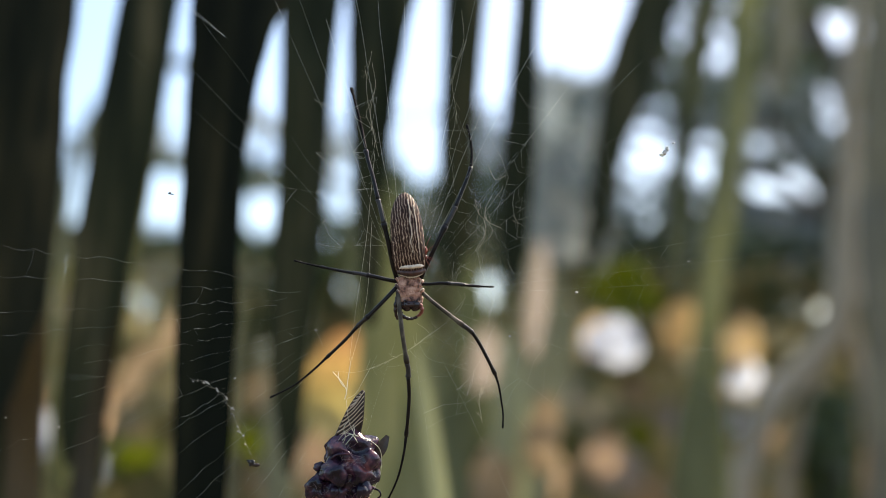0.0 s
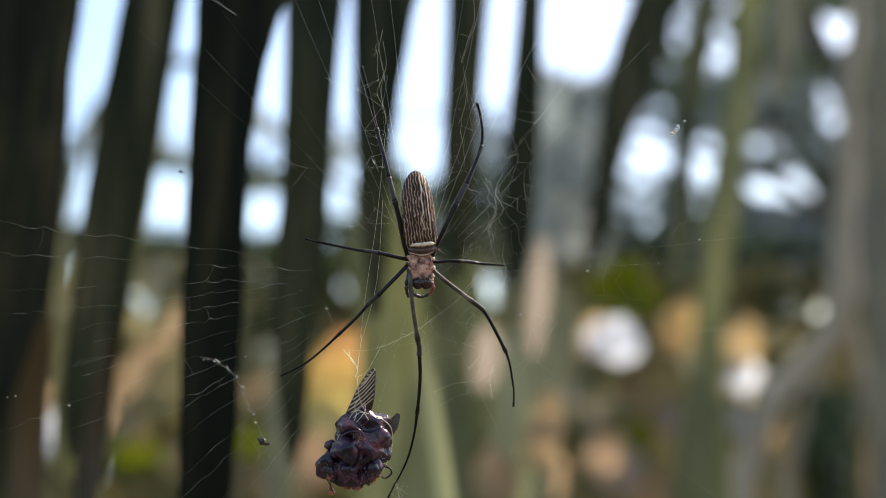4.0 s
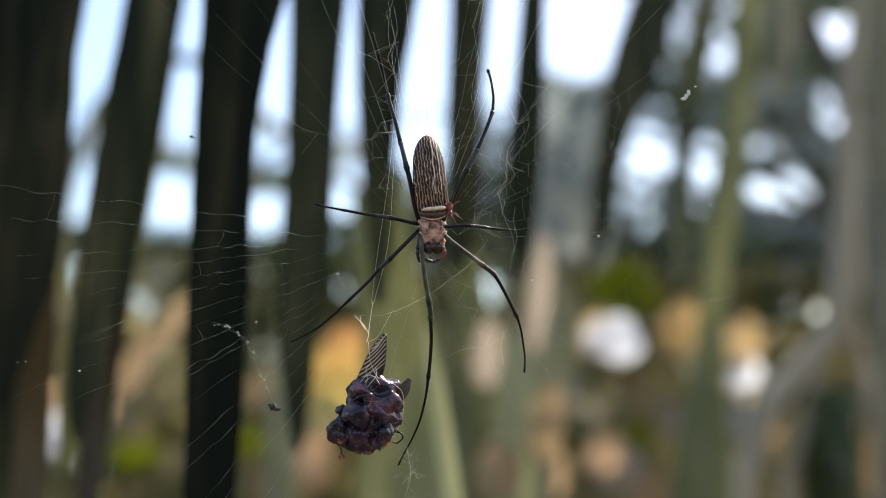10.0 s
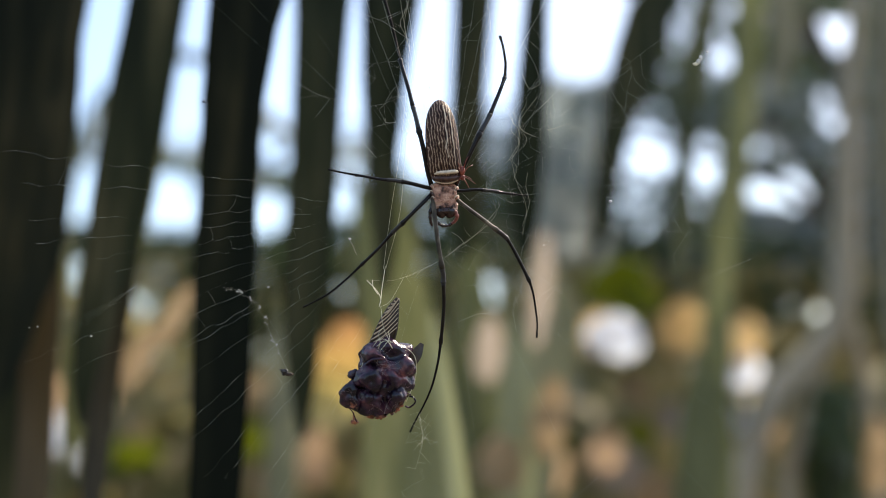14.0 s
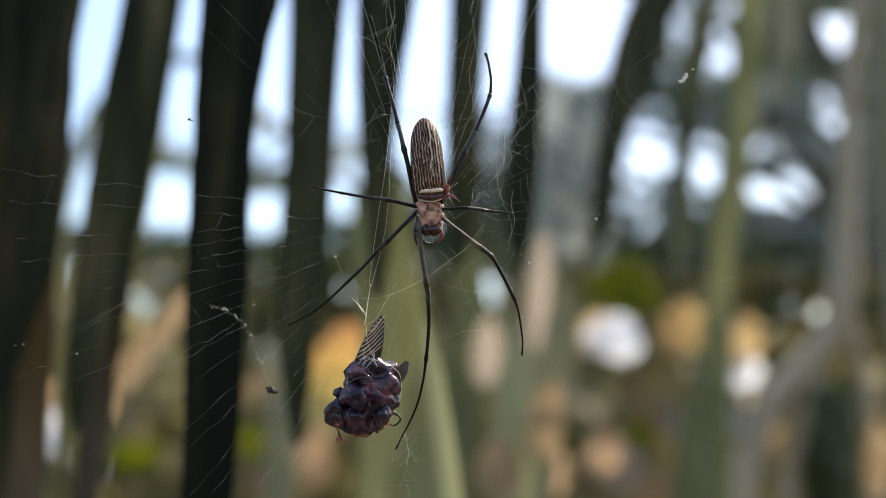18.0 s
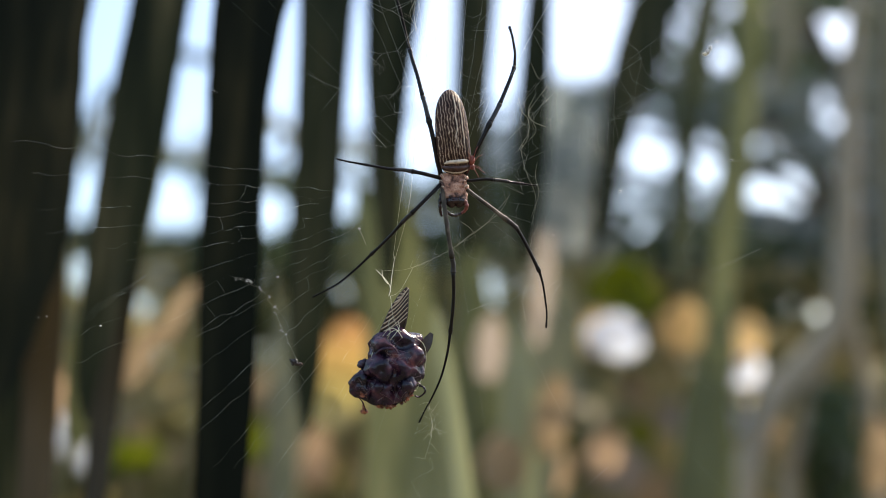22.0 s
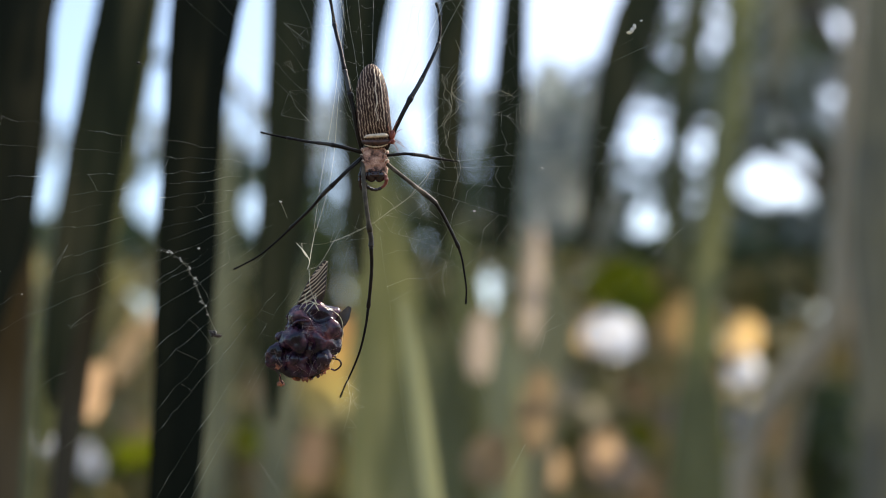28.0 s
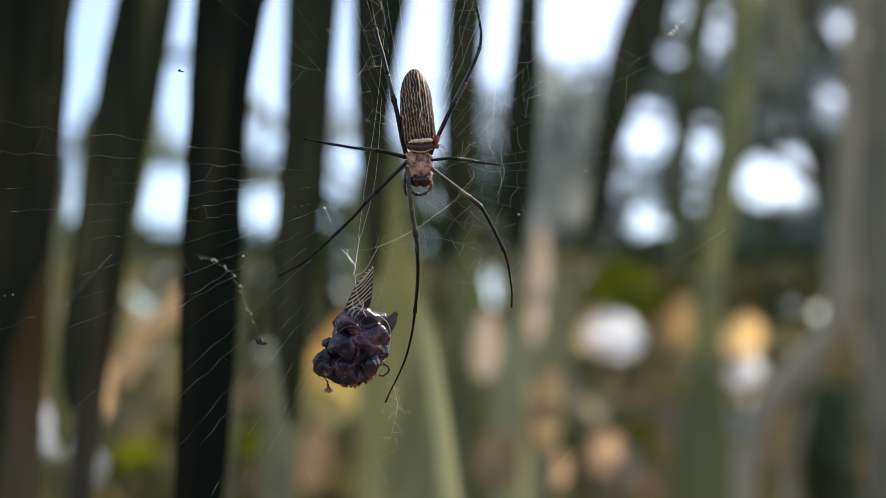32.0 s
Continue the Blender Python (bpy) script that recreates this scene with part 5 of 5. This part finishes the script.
tagged(part("dust", knots, M_SILK, web, "pale specks standing in for glints at the knots"), kind="stuff")
# long threads on one side that fan out from the hub, hanging in small scallops, each thickened in places to imitate
# glints of light
def scalloped(a, b, seed):
    """A slack thread between two places: scallops of uneven length, each with a slight sag."""
    rnd = random.Random(seed)
    pts, u = [a], 0.0
    while u < 1.0:
        step = rnd.uniform(0.06, 0.15)
        v = min(u + step, 1.0)
        sag = rnd.uniform(0.0003, 0.0012) * rnd.choice([1, 1, 1, -0.4])
        p, q = a.lerp(b, u), a.lerp(b, v)
        drift = Vector((0, 0, 0.0012 * noise.noise(Vector((seed * 1.7, v * 4, 0)))))
        pts += [p.lerp(q, 0.3) + Vector((0, 0, -sag * 0.8)), p.lerp(q, 0.65) + Vector((0, 0, -sag)) + drift * 0.5, q + drift * (1 if v < 1 else 0)]
        u = v
    return pts


strands, glints = [], bmesh.new()
a = 170.0
while a < 238:
    a += rnd.uniform(3.2, 5.2)
    start = rnd.uniform(150, 300) if a < 222 else rnd.uniform(230, 330)
    line = scalloped(polar(a, start), polar(a + rnd.uniform(-1.5, 1.5), rnd.uniform(560, 830), rnd.uniform(-3, 4)), int(a * 10))
    strands.append(line)
    bm = bmesh.new()
    r = rnd.choice([0.000011, 0.000015, 0.00002])
    tube(bm, line, [r * (0.2 + 0.95 * max(0.0, 0.45 + noise.noise(Vector((a * 3.1, i * 0.31, 0.0))))) for i in range(len(line))], 3, False)
    part("radial_thread", bm, M_SILK, web, "slack scalloped thread")
    for k in range(rnd.randrange(3, 7)):
        i = rnd.randrange(2, len(line) - 2)
        p, q = line[i], line[i + 1]
        tube(glints, [p, p.lerp(q, 0.5), q], [0.00001, rnd.uniform(0.00003, 0.00006), 0.00001], 4, False)
tagged(part("dust", glints, M_SILK, web, "thickened bits of thread standing in for glints"), kind="stuff")
bm = bmesh.new()
for p, q in zip(strands, strands[1:]):
    for k in range(rnd.randrange(1, 4)):
        i = rnd.randrange(2, min(len(p), len(q)) - 2)
        near = min(q, key=lambda w: (w - p[i]).length)
        if (near - p[i]).length < 0.02:
            tube(bm, [p[i], (p[i] + near) / 2 + Vector((0.0006, 0, -0.0003)), near], [rnd.choice([0.000007, 0.00001])] * 3, 3, False)
tagged(part("cross_thread", bm, M_SILK, web, "torn cross threads"), kind="stuff")


def mesh_of_threads(count, centre, spread, reach, depth, radii, links, seed, amp=0.0005):
    """An irregular net: loose knots, each tied to its nearest neighbours."""
    rnd = random.Random(seed)
    bm = bmesh.new()
    knots = [spot(rnd.gauss(centre[0], spread[0]), rnd.gauss(centre[1], spread[1]), rnd.uniform(*depth)) for _ in range(count)]
    done = set()
    for i, p in enumerate(knots):
        near = sorted(range(count), key=lambda k: (knots[k] - p).length)[1:links + 1]
        for k in near:
            q = knots[k]
            if (min(i, k), max(i, k)) in done or (q - p).length > reach * GRID or rnd.random() < 0.2:
                continue
            done.add((min(i, k), max(i, k)))
            pts = wavy(p, q, 4, amp * 0.5, i * 1.3 + k)
            tube(bm, pts, [rnd.choice(radii)] * len(pts), 3, False)
    tagged(part("tangle_thread", bm, M_SILK, web, "loose tangled threads"), kind="stuff")


mesh_of_threads(32, (870, 310), (60, 115), 70, (-3, 6), (0.000009, 0.000013, 0.000019), 3, 31, 0.0003)
mesh_of_threads(54, (645, 250), (60, 110), 75, (-3, 6), (0.000009, 0.000014, 0.00002), 3, 32, 0.0003)
mesh_of_threads(16, (865, 555), (65, 65), 65, (-3, 6), (0.000008, 0.000012, 0.000017), 3, 33, 0.0004)
mesh_of_threads(16, (1060, 330), (60, 110), 110, (-3, 8), (0.00001, 0.000013), 3, 35, 0.001)
mesh_of_threads(16, (722, 860), (14, 44), 60, (2, 12), (0.00001, 0.000014), 3, 36, 0.0012)
# thicker golden scraps
for k, pts in enumerate((
        [(0.02330, 0.00200, 0.02766), (0.02499, 0.00200, 0.02448), (0.02457, 0.00200, 0.02131), (0.02753, 0.00200, 0.01749), (0.02690, 0.00200, 0.01389), (0.02436, 0.00200, 0.01029)],
        [(0.03007, 0.00200, 0.03083), (0.02761, 0.00300, 0.02568), (0.02859, 0.00200, 0.02131), (0.03388, 0.00200, 0.01876)],
        [(0.02414, 0.00200, 0.01029), (0.02669, 0.00200, 0.00733), (0.02541, 0.00200, 0.00267)], [(0.03071, 0.00200, 0.00542), (0.03007, 0.00200, 0.00013), (0.03134, 0.00200, -0.00622), (0.02859, 0.00200, -0.01469)],
        [(0.00106, 0.00100, -0.02527), (0.00634, 0.00100, -0.02105), (0.01267, 0.00100, -0.01683), (0.01795, 0.00100, -0.01155), (0.01985, 0.00100, -0.00732)], [(-0.02956, 0.00100, -0.03477), (-0.01900, 0.00100, -0.03477), (-0.00633, 0.00100, -0.02950), (0.00106, 0.00100, -0.02527)],
        [(-0.01493, 0.00500, 0.08147), (-0.01365, 0.00500, 0.07293), (-0.01557, 0.00500, 0.06225), (-0.01404, 0.00400, 0.05349)], [(0.01453, 0.00500, 0.07293), (0.01715, 0.00600, 0.08176), (0.01972, 0.00600, 0.09032), (0.01886, 0.00600, 0.10103)],
        [(-0.01493, 0.00500, 0.08574), (-0.01707, 0.00500, 0.07293), (-0.01489, 0.00400, 0.05775), (-0.01231, 0.00300, 0.04585)], [(-0.03641, 0.00200, -0.01893), (-0.03472, 0.00200, -0.02210), (-0.03345, 0.00200, -0.02528)],
        [(0.02753, 0.00200, -0.04010), (0.02541, 0.00200, -0.04645), (0.02626, 0.00200, -0.05280)], [(0.02867, 0.00300, 0.04266), (0.03143, 0.00300, 0.03714), (0.03504, 0.00300, 0.03842)], [(0.00211, 0.00100, -0.01683), (0.00528, 0.00100, -0.01894), (0.00760, 0.00100, -0.02210)])):
    thread("golden_scrap", pts, 0.00004 if k not in (4, 5) else 0.00003, M_SILK_GOLD, 5)


def frayed(pts, r, spurs, seed, mat=None):
    """A dusty, frayed strand: a jagged line with short side threads."""
    rnd = random.Random(seed)
    line = [Vector(q[:3]) for q in smooth_path(pts, 5)]
    line = [q + Vector((rnd.uniform(-1, 1), rnd.uniform(-1, 1), rnd.uniform(-1, 1))) * 0.0003 for q in line]
    bm = bmesh.new()
    tube(bm, line, [r * rnd.uniform(0.5, 1.3) for _ in line], 4, False)
    strand = part("frayed_strand", bm, mat or M_SILK_GOLD, web, "frayed dusty golden strand")
    bm = bmesh.new()
    for _ in range(spurs):
        q = rnd.choice(line)
        d = Vector((rnd.uniform(-1, 1), rnd.uniform(-0.3, 0.3), rnd.uniform(-1, 1))).normalized() * rnd.uniform(0.0012, 0.006)
        m = q + d * 0.5 + Vector((rnd.uniform(-1, 1), 0, rnd.uniform(-1, 1))) * 0.0005
        tube(bm, [q, m, q + d], [r * 0.7, r * 0.5, r * 0.25], 3, False)
    tagged(part("spur_thread", bm, mat or M_SILK_GOLD, strand), kind="stuff")


for k, (pts, r, spurs) in enumerate((
        ([(0.03441, 0.00300, 0.03417), (0.02923, 0.00200, 0.02723), (0.02753, 0.00200, 0.02342), (0.03050, 0.00200, 0.01707), (0.02499, 0.00200, 0.01072), (0.02669, 0.00200, 0.00182), (0.03050, 0.00200, -0.00834), (0.02859, 0.00200, -0.01787)], 0.00004, 6),
        ([(0.02372, 0.00200, 0.02935), (0.02520, 0.00200, 0.02448), (0.02796, 0.00200, 0.01876), (0.02414, 0.00200, 0.01029)], 0.00005, 4),
        ([(-0.01787, 0.00400, 0.07905), (-0.01447, 0.00400, 0.06946), (-0.01702, 0.00400, 0.06201), (-0.01358, 0.00300, 0.05328), (-0.01524, 0.00200, 0.04248)], 0.00004, 10),
        ([(0.02094, 0.00500, 0.09001), (0.01534, 0.00400, 0.07266), (0.01700, 0.00300, 0.06177), (0.01440, 0.00200, 0.04883), (0.01610, 0.00200, 0.03507)], 0.00004, 10),
        ([(0.02027, 0.00100, -0.00690), (0.01225, 0.00100, -0.01683), (0.00127, 0.00100, -0.02527), (-0.00739, 0.00100, -0.03055), (-0.01689, 0.00100, -0.03414)], 0.00004, 20),
        ([(-0.08319, 0.00100, -0.03752), (-0.07305, 0.00100, -0.04174), (-0.06925, 0.00100, -0.04681), (-0.06587, 0.00100, -0.05378), (-0.05954, 0.00100, -0.06792)], 0.00001, 12),
        ([(0.02669, 0.00200, -0.04010), (0.02499, 0.00200, -0.04645), (0.02669, 0.00200, -0.05386)], 0.00004, 10),
        ([(0.03812, 0.00200, 0.02131), (0.04553, 0.00200, 0.02342), (0.05082, 0.00200, 0.02131)], 0.00003, 10),
        ([(-0.01021, 0.00400, -0.08491), (-0.00851, 0.00400, -0.09556), (-0.01152, 0.00500, -0.10644)], 0.00005, 16),
)):
    frayed(pts, r, spurs, 60 + k)
for pts in ([(-0.01562, 0.00100, -0.03372), (-0.02063, 0.00000, -0.04253), (-0.02402, -0.00300, -0.04446)], [(-0.02322, 0.00100, -0.03055), (-0.02069, 0.00100, -0.01049), (-0.01693, 0.00200, 0.01495), (-0.01379, 0.00300, 0.04691)], [(-0.02238, 0.00100, -0.03055), (-0.01689, 0.00100, -0.00838), (-0.01482, 0.00200, 0.02131)]):
    thread("holding_thread", pts, 0.00005, M_SILK_GOLD)
# anchor lines to the fronds and the undergrowth
inv = web.matrix_basis.inverted()
for a, to in ((100, (-0.173, 0.850, 1.888)), (75, (0.175, 0.850, 1.875)), (125, (-0.532, 0.850, 1.930)), (195, (-0.524, 0.840, 1.268)), (250, (-0.100, 0.870, 0.987)), (300, (0.034, 1.310, 0.910)), (350, (0.244, 1.550, 1.353))):
    thread("anchor_thread", wavy(polar(a, 560), inv @ Vector(to), 12, 0.002, a), 0.00004)
# chain of dusty knots
rnd = random.Random(14)
chain = smooth_path([(-0.08319, 0.00100, -0.03752), (-0.07854, 0.00100, -0.03836), (-0.07305, 0.00100, -0.04174), (-0.07052, 0.00100, -0.04343), (-0.06925, 0.00100, -0.04681), (-0.06714, 0.00100, -0.04977), (-0.06587, 0.00100, -0.05378), (-0.06250, 0.00100, -0.06117), (-0.05954, 0.00100, -0.06792)], 5)
bm = bmesh.new()
tube(bm, chain, [0.000012] * len(chain), 4, False)
part("dust_chain", bm, M_SILK, web, "chain of dusty silk knots")
for k in range(22):
    bm = bmesh.new()
    q = Vector(chain[rnd.randrange(len(chain))][:3]) + Vector((rnd.uniform(-1, 1), 0, rnd.uniform(-1, 1))) * 0.0009
    blob(bm, q, (rnd.uniform(0.0002, 0.0007), 0.00012, rnd.uniform(0.0001, 0.00028)), 1.0, 2.0, 2, k, Matrix.Rotation(rnd.uniform(-0.6, 0.9), 3, "Y"))
    part("crumb", bm, M_CRUMB, web)
for x, y, s, mat in ((340, 248, 3.5, M_JOINT), (345, 250, 3, M_JOINT), (1262, 370, 3, M_CRUMB), (945, 503, 3, M_CRUMB), (1063, 425, 3, M_CRUMB), (455, 578, 3, M_CRUMB), (45, 648, 2, M_CRUMB), (30, 650, 1.6, M_CRUMB),
                     (100, 625, 1.5, M_CRUMB), (140, 665, 2, M_CRUMB), (600, 492, 3, M_CRUMB), (1235, 160, 3, M_CRUMB)):
    bm = bmesh.new()
    c = spot(x, y, 1.5)
    blob(bm, c, (s * GRID * 0.8, s * GRID * 0.5, s * GRID * rnd.uniform(0.3, 0.7)), 1.1, 2.0, 2, x)
    part("crumb", bm, mat, web)


def scrap(name, label, category, at, shapes):
    """A small scrap caught in the web, from a few lumpy pieces."""
    t = thing(name, at, label, category, turn=TILT)
    for piece, mat, c, size, seed in shapes:
        bm = bmesh.new()
        blob(bm, [v * GRID for v in c], [v * GRID for v in size], 0.8, 1.8, 3, seed)
        part(piece, bm, mat, t)
    return t


scraps = [
    scrap("insect_remains", "dark shrivelled insect remains stuck in the web", "dead insect", (-0.0592, 0.0081, 1.2164),
      (("body", M_JOINT, (0, 0, 0), (6, 5, 4.5), 1.0), ("wing", M_WING, (8, -2, -4), (7, 1.5, 3), 2.0), ("insect_leg", M_JOINT, (-6, 0, 4), (4, 1, 1.2), 3.0))),
    scrap("leaf_scrap", "pale curled scrap of leaf caught in the web", "leaf scrap", (0.0956, -0.0121, 1.3309),
      (("blade", M_CRUMB, (0, 0, 0), (3.5, 2, 4.5), 4.0), ("tip", M_CRUMB, (4, 0, 6), (2.6, 1.5, 4.5), 4.5), ("stalk", M_SILK_GOLD, (-5, 0, -5), (4, 1.5, 2.6), 5.0))),
    scrap("prey_crumb", "rusty crumb hanging below the wrapped prey", "crumb", (-0.0325, 0.0057, 1.1981),
      (("crumb", M_PREY_RIM, (0, 0, 0), (6, 5, 4.5), 6.0), ("stalk", M_PREY_RIM, (-2, 0, 9), (1.4, 1.4, 7), 7.0))),
]


# ---- what moves ----
def motions():
    """The trees' crowns lift in the air towards the end; the small spider shifts on its host."""
    o = tall_tree.location.copy()
    lift = ((0, 0.000), (14, 0.000), (20, 0.000), (21, 0.005), (22, 0.009), (22.5, 0.014), (23, 0.016), (23.5, 0.022), (24, 0.025), (24.5, 0.029), (25, 0.036), (25.5, 0.049), (27.5, 0.070), (28, 0.077), (28.5, 0.088), (29, 0.099), (29.5, 0.094), (30, 0.088), (30.5, 0.085), (31, 0.081), (31.5, 0.083), (32, 0.081))
    walk(tall_tree, [(t, pose(o.x, o.y, o.z + dz)) for t, dz in lift])
    o2 = side_tree.location.copy()
    walk(side_tree, [(t, pose(o2.x, o2.y, o2.z + 0.22 * dz)) for t, dz in lift])
    # two leaflets of the dull olive frond swing on their stems
    swing = ((0, -0.4), (2, -0.4), (7, -0.2), (10, 0.0), (13, 2.2), (14, 1.7), (18, 2.2), (21, 2.6), (23, 1.2), (24, 0.4), (25, 0.2), (29, -1.6), (32, -0.6))
    for leaflet, gain in ((far_frond.children[2], 0.4), (far_frond.children[3], 1.0)):
        stem = pose(*max((v.co for v in leaflet.data.vertices), key=lambda q: q.z))
        walk(leaflet, [(t, stem @ pose(0, 0, 0, 0, -gain * a, 0) @ stem.inverted()) for t, a in swing])
    # the web turns a little in its own plane near the end, with all that hangs in it
    sway = ((0, 0.0), (14, 0.0), (25.5, 0.0), (27.5, 0.76), (28, 1.1), (28.5, 1.5), (29, 1.2), (29.5, 0.65), (30, 0.36), (30.5, 0.0), (31, -0.35), (31.5, -0.1), (32, 0.2))
    hub = pose(*HOME, *TILT)
    back = hub.inverted()
    steps = ((0, -0.001, 0.0, 0.005), (1, -0.001, 0.0, 0.004), (2, -0.0008, 0.0, 0.0018), (3.5, -0.002, 0.003, 0.0012), (6, -0.0035, 0.006, 0.0006), (7.5, -0.002, 0.003, 0.0002), (9, 0.0, 0.0, 0.0))
    for ob in (spider, web, prey, *scraps):
        m = ob.matrix_basis.copy()
        walk(ob, [(t, hub @ pose(0, 0, 0, 0, a, 0) @ back @ m) for t, a in sway])
    m = small_spider.matrix_basis.copy()
    walk(small_spider, [(t, Matrix.Translation((dx, dy, dz)) @ m) for t, dx, dy, dz in steps] + [(t, hub @ pose(0, 0, 0, 0, a, 0) @ back @ m) for t, a in sway[1:]])


motions()
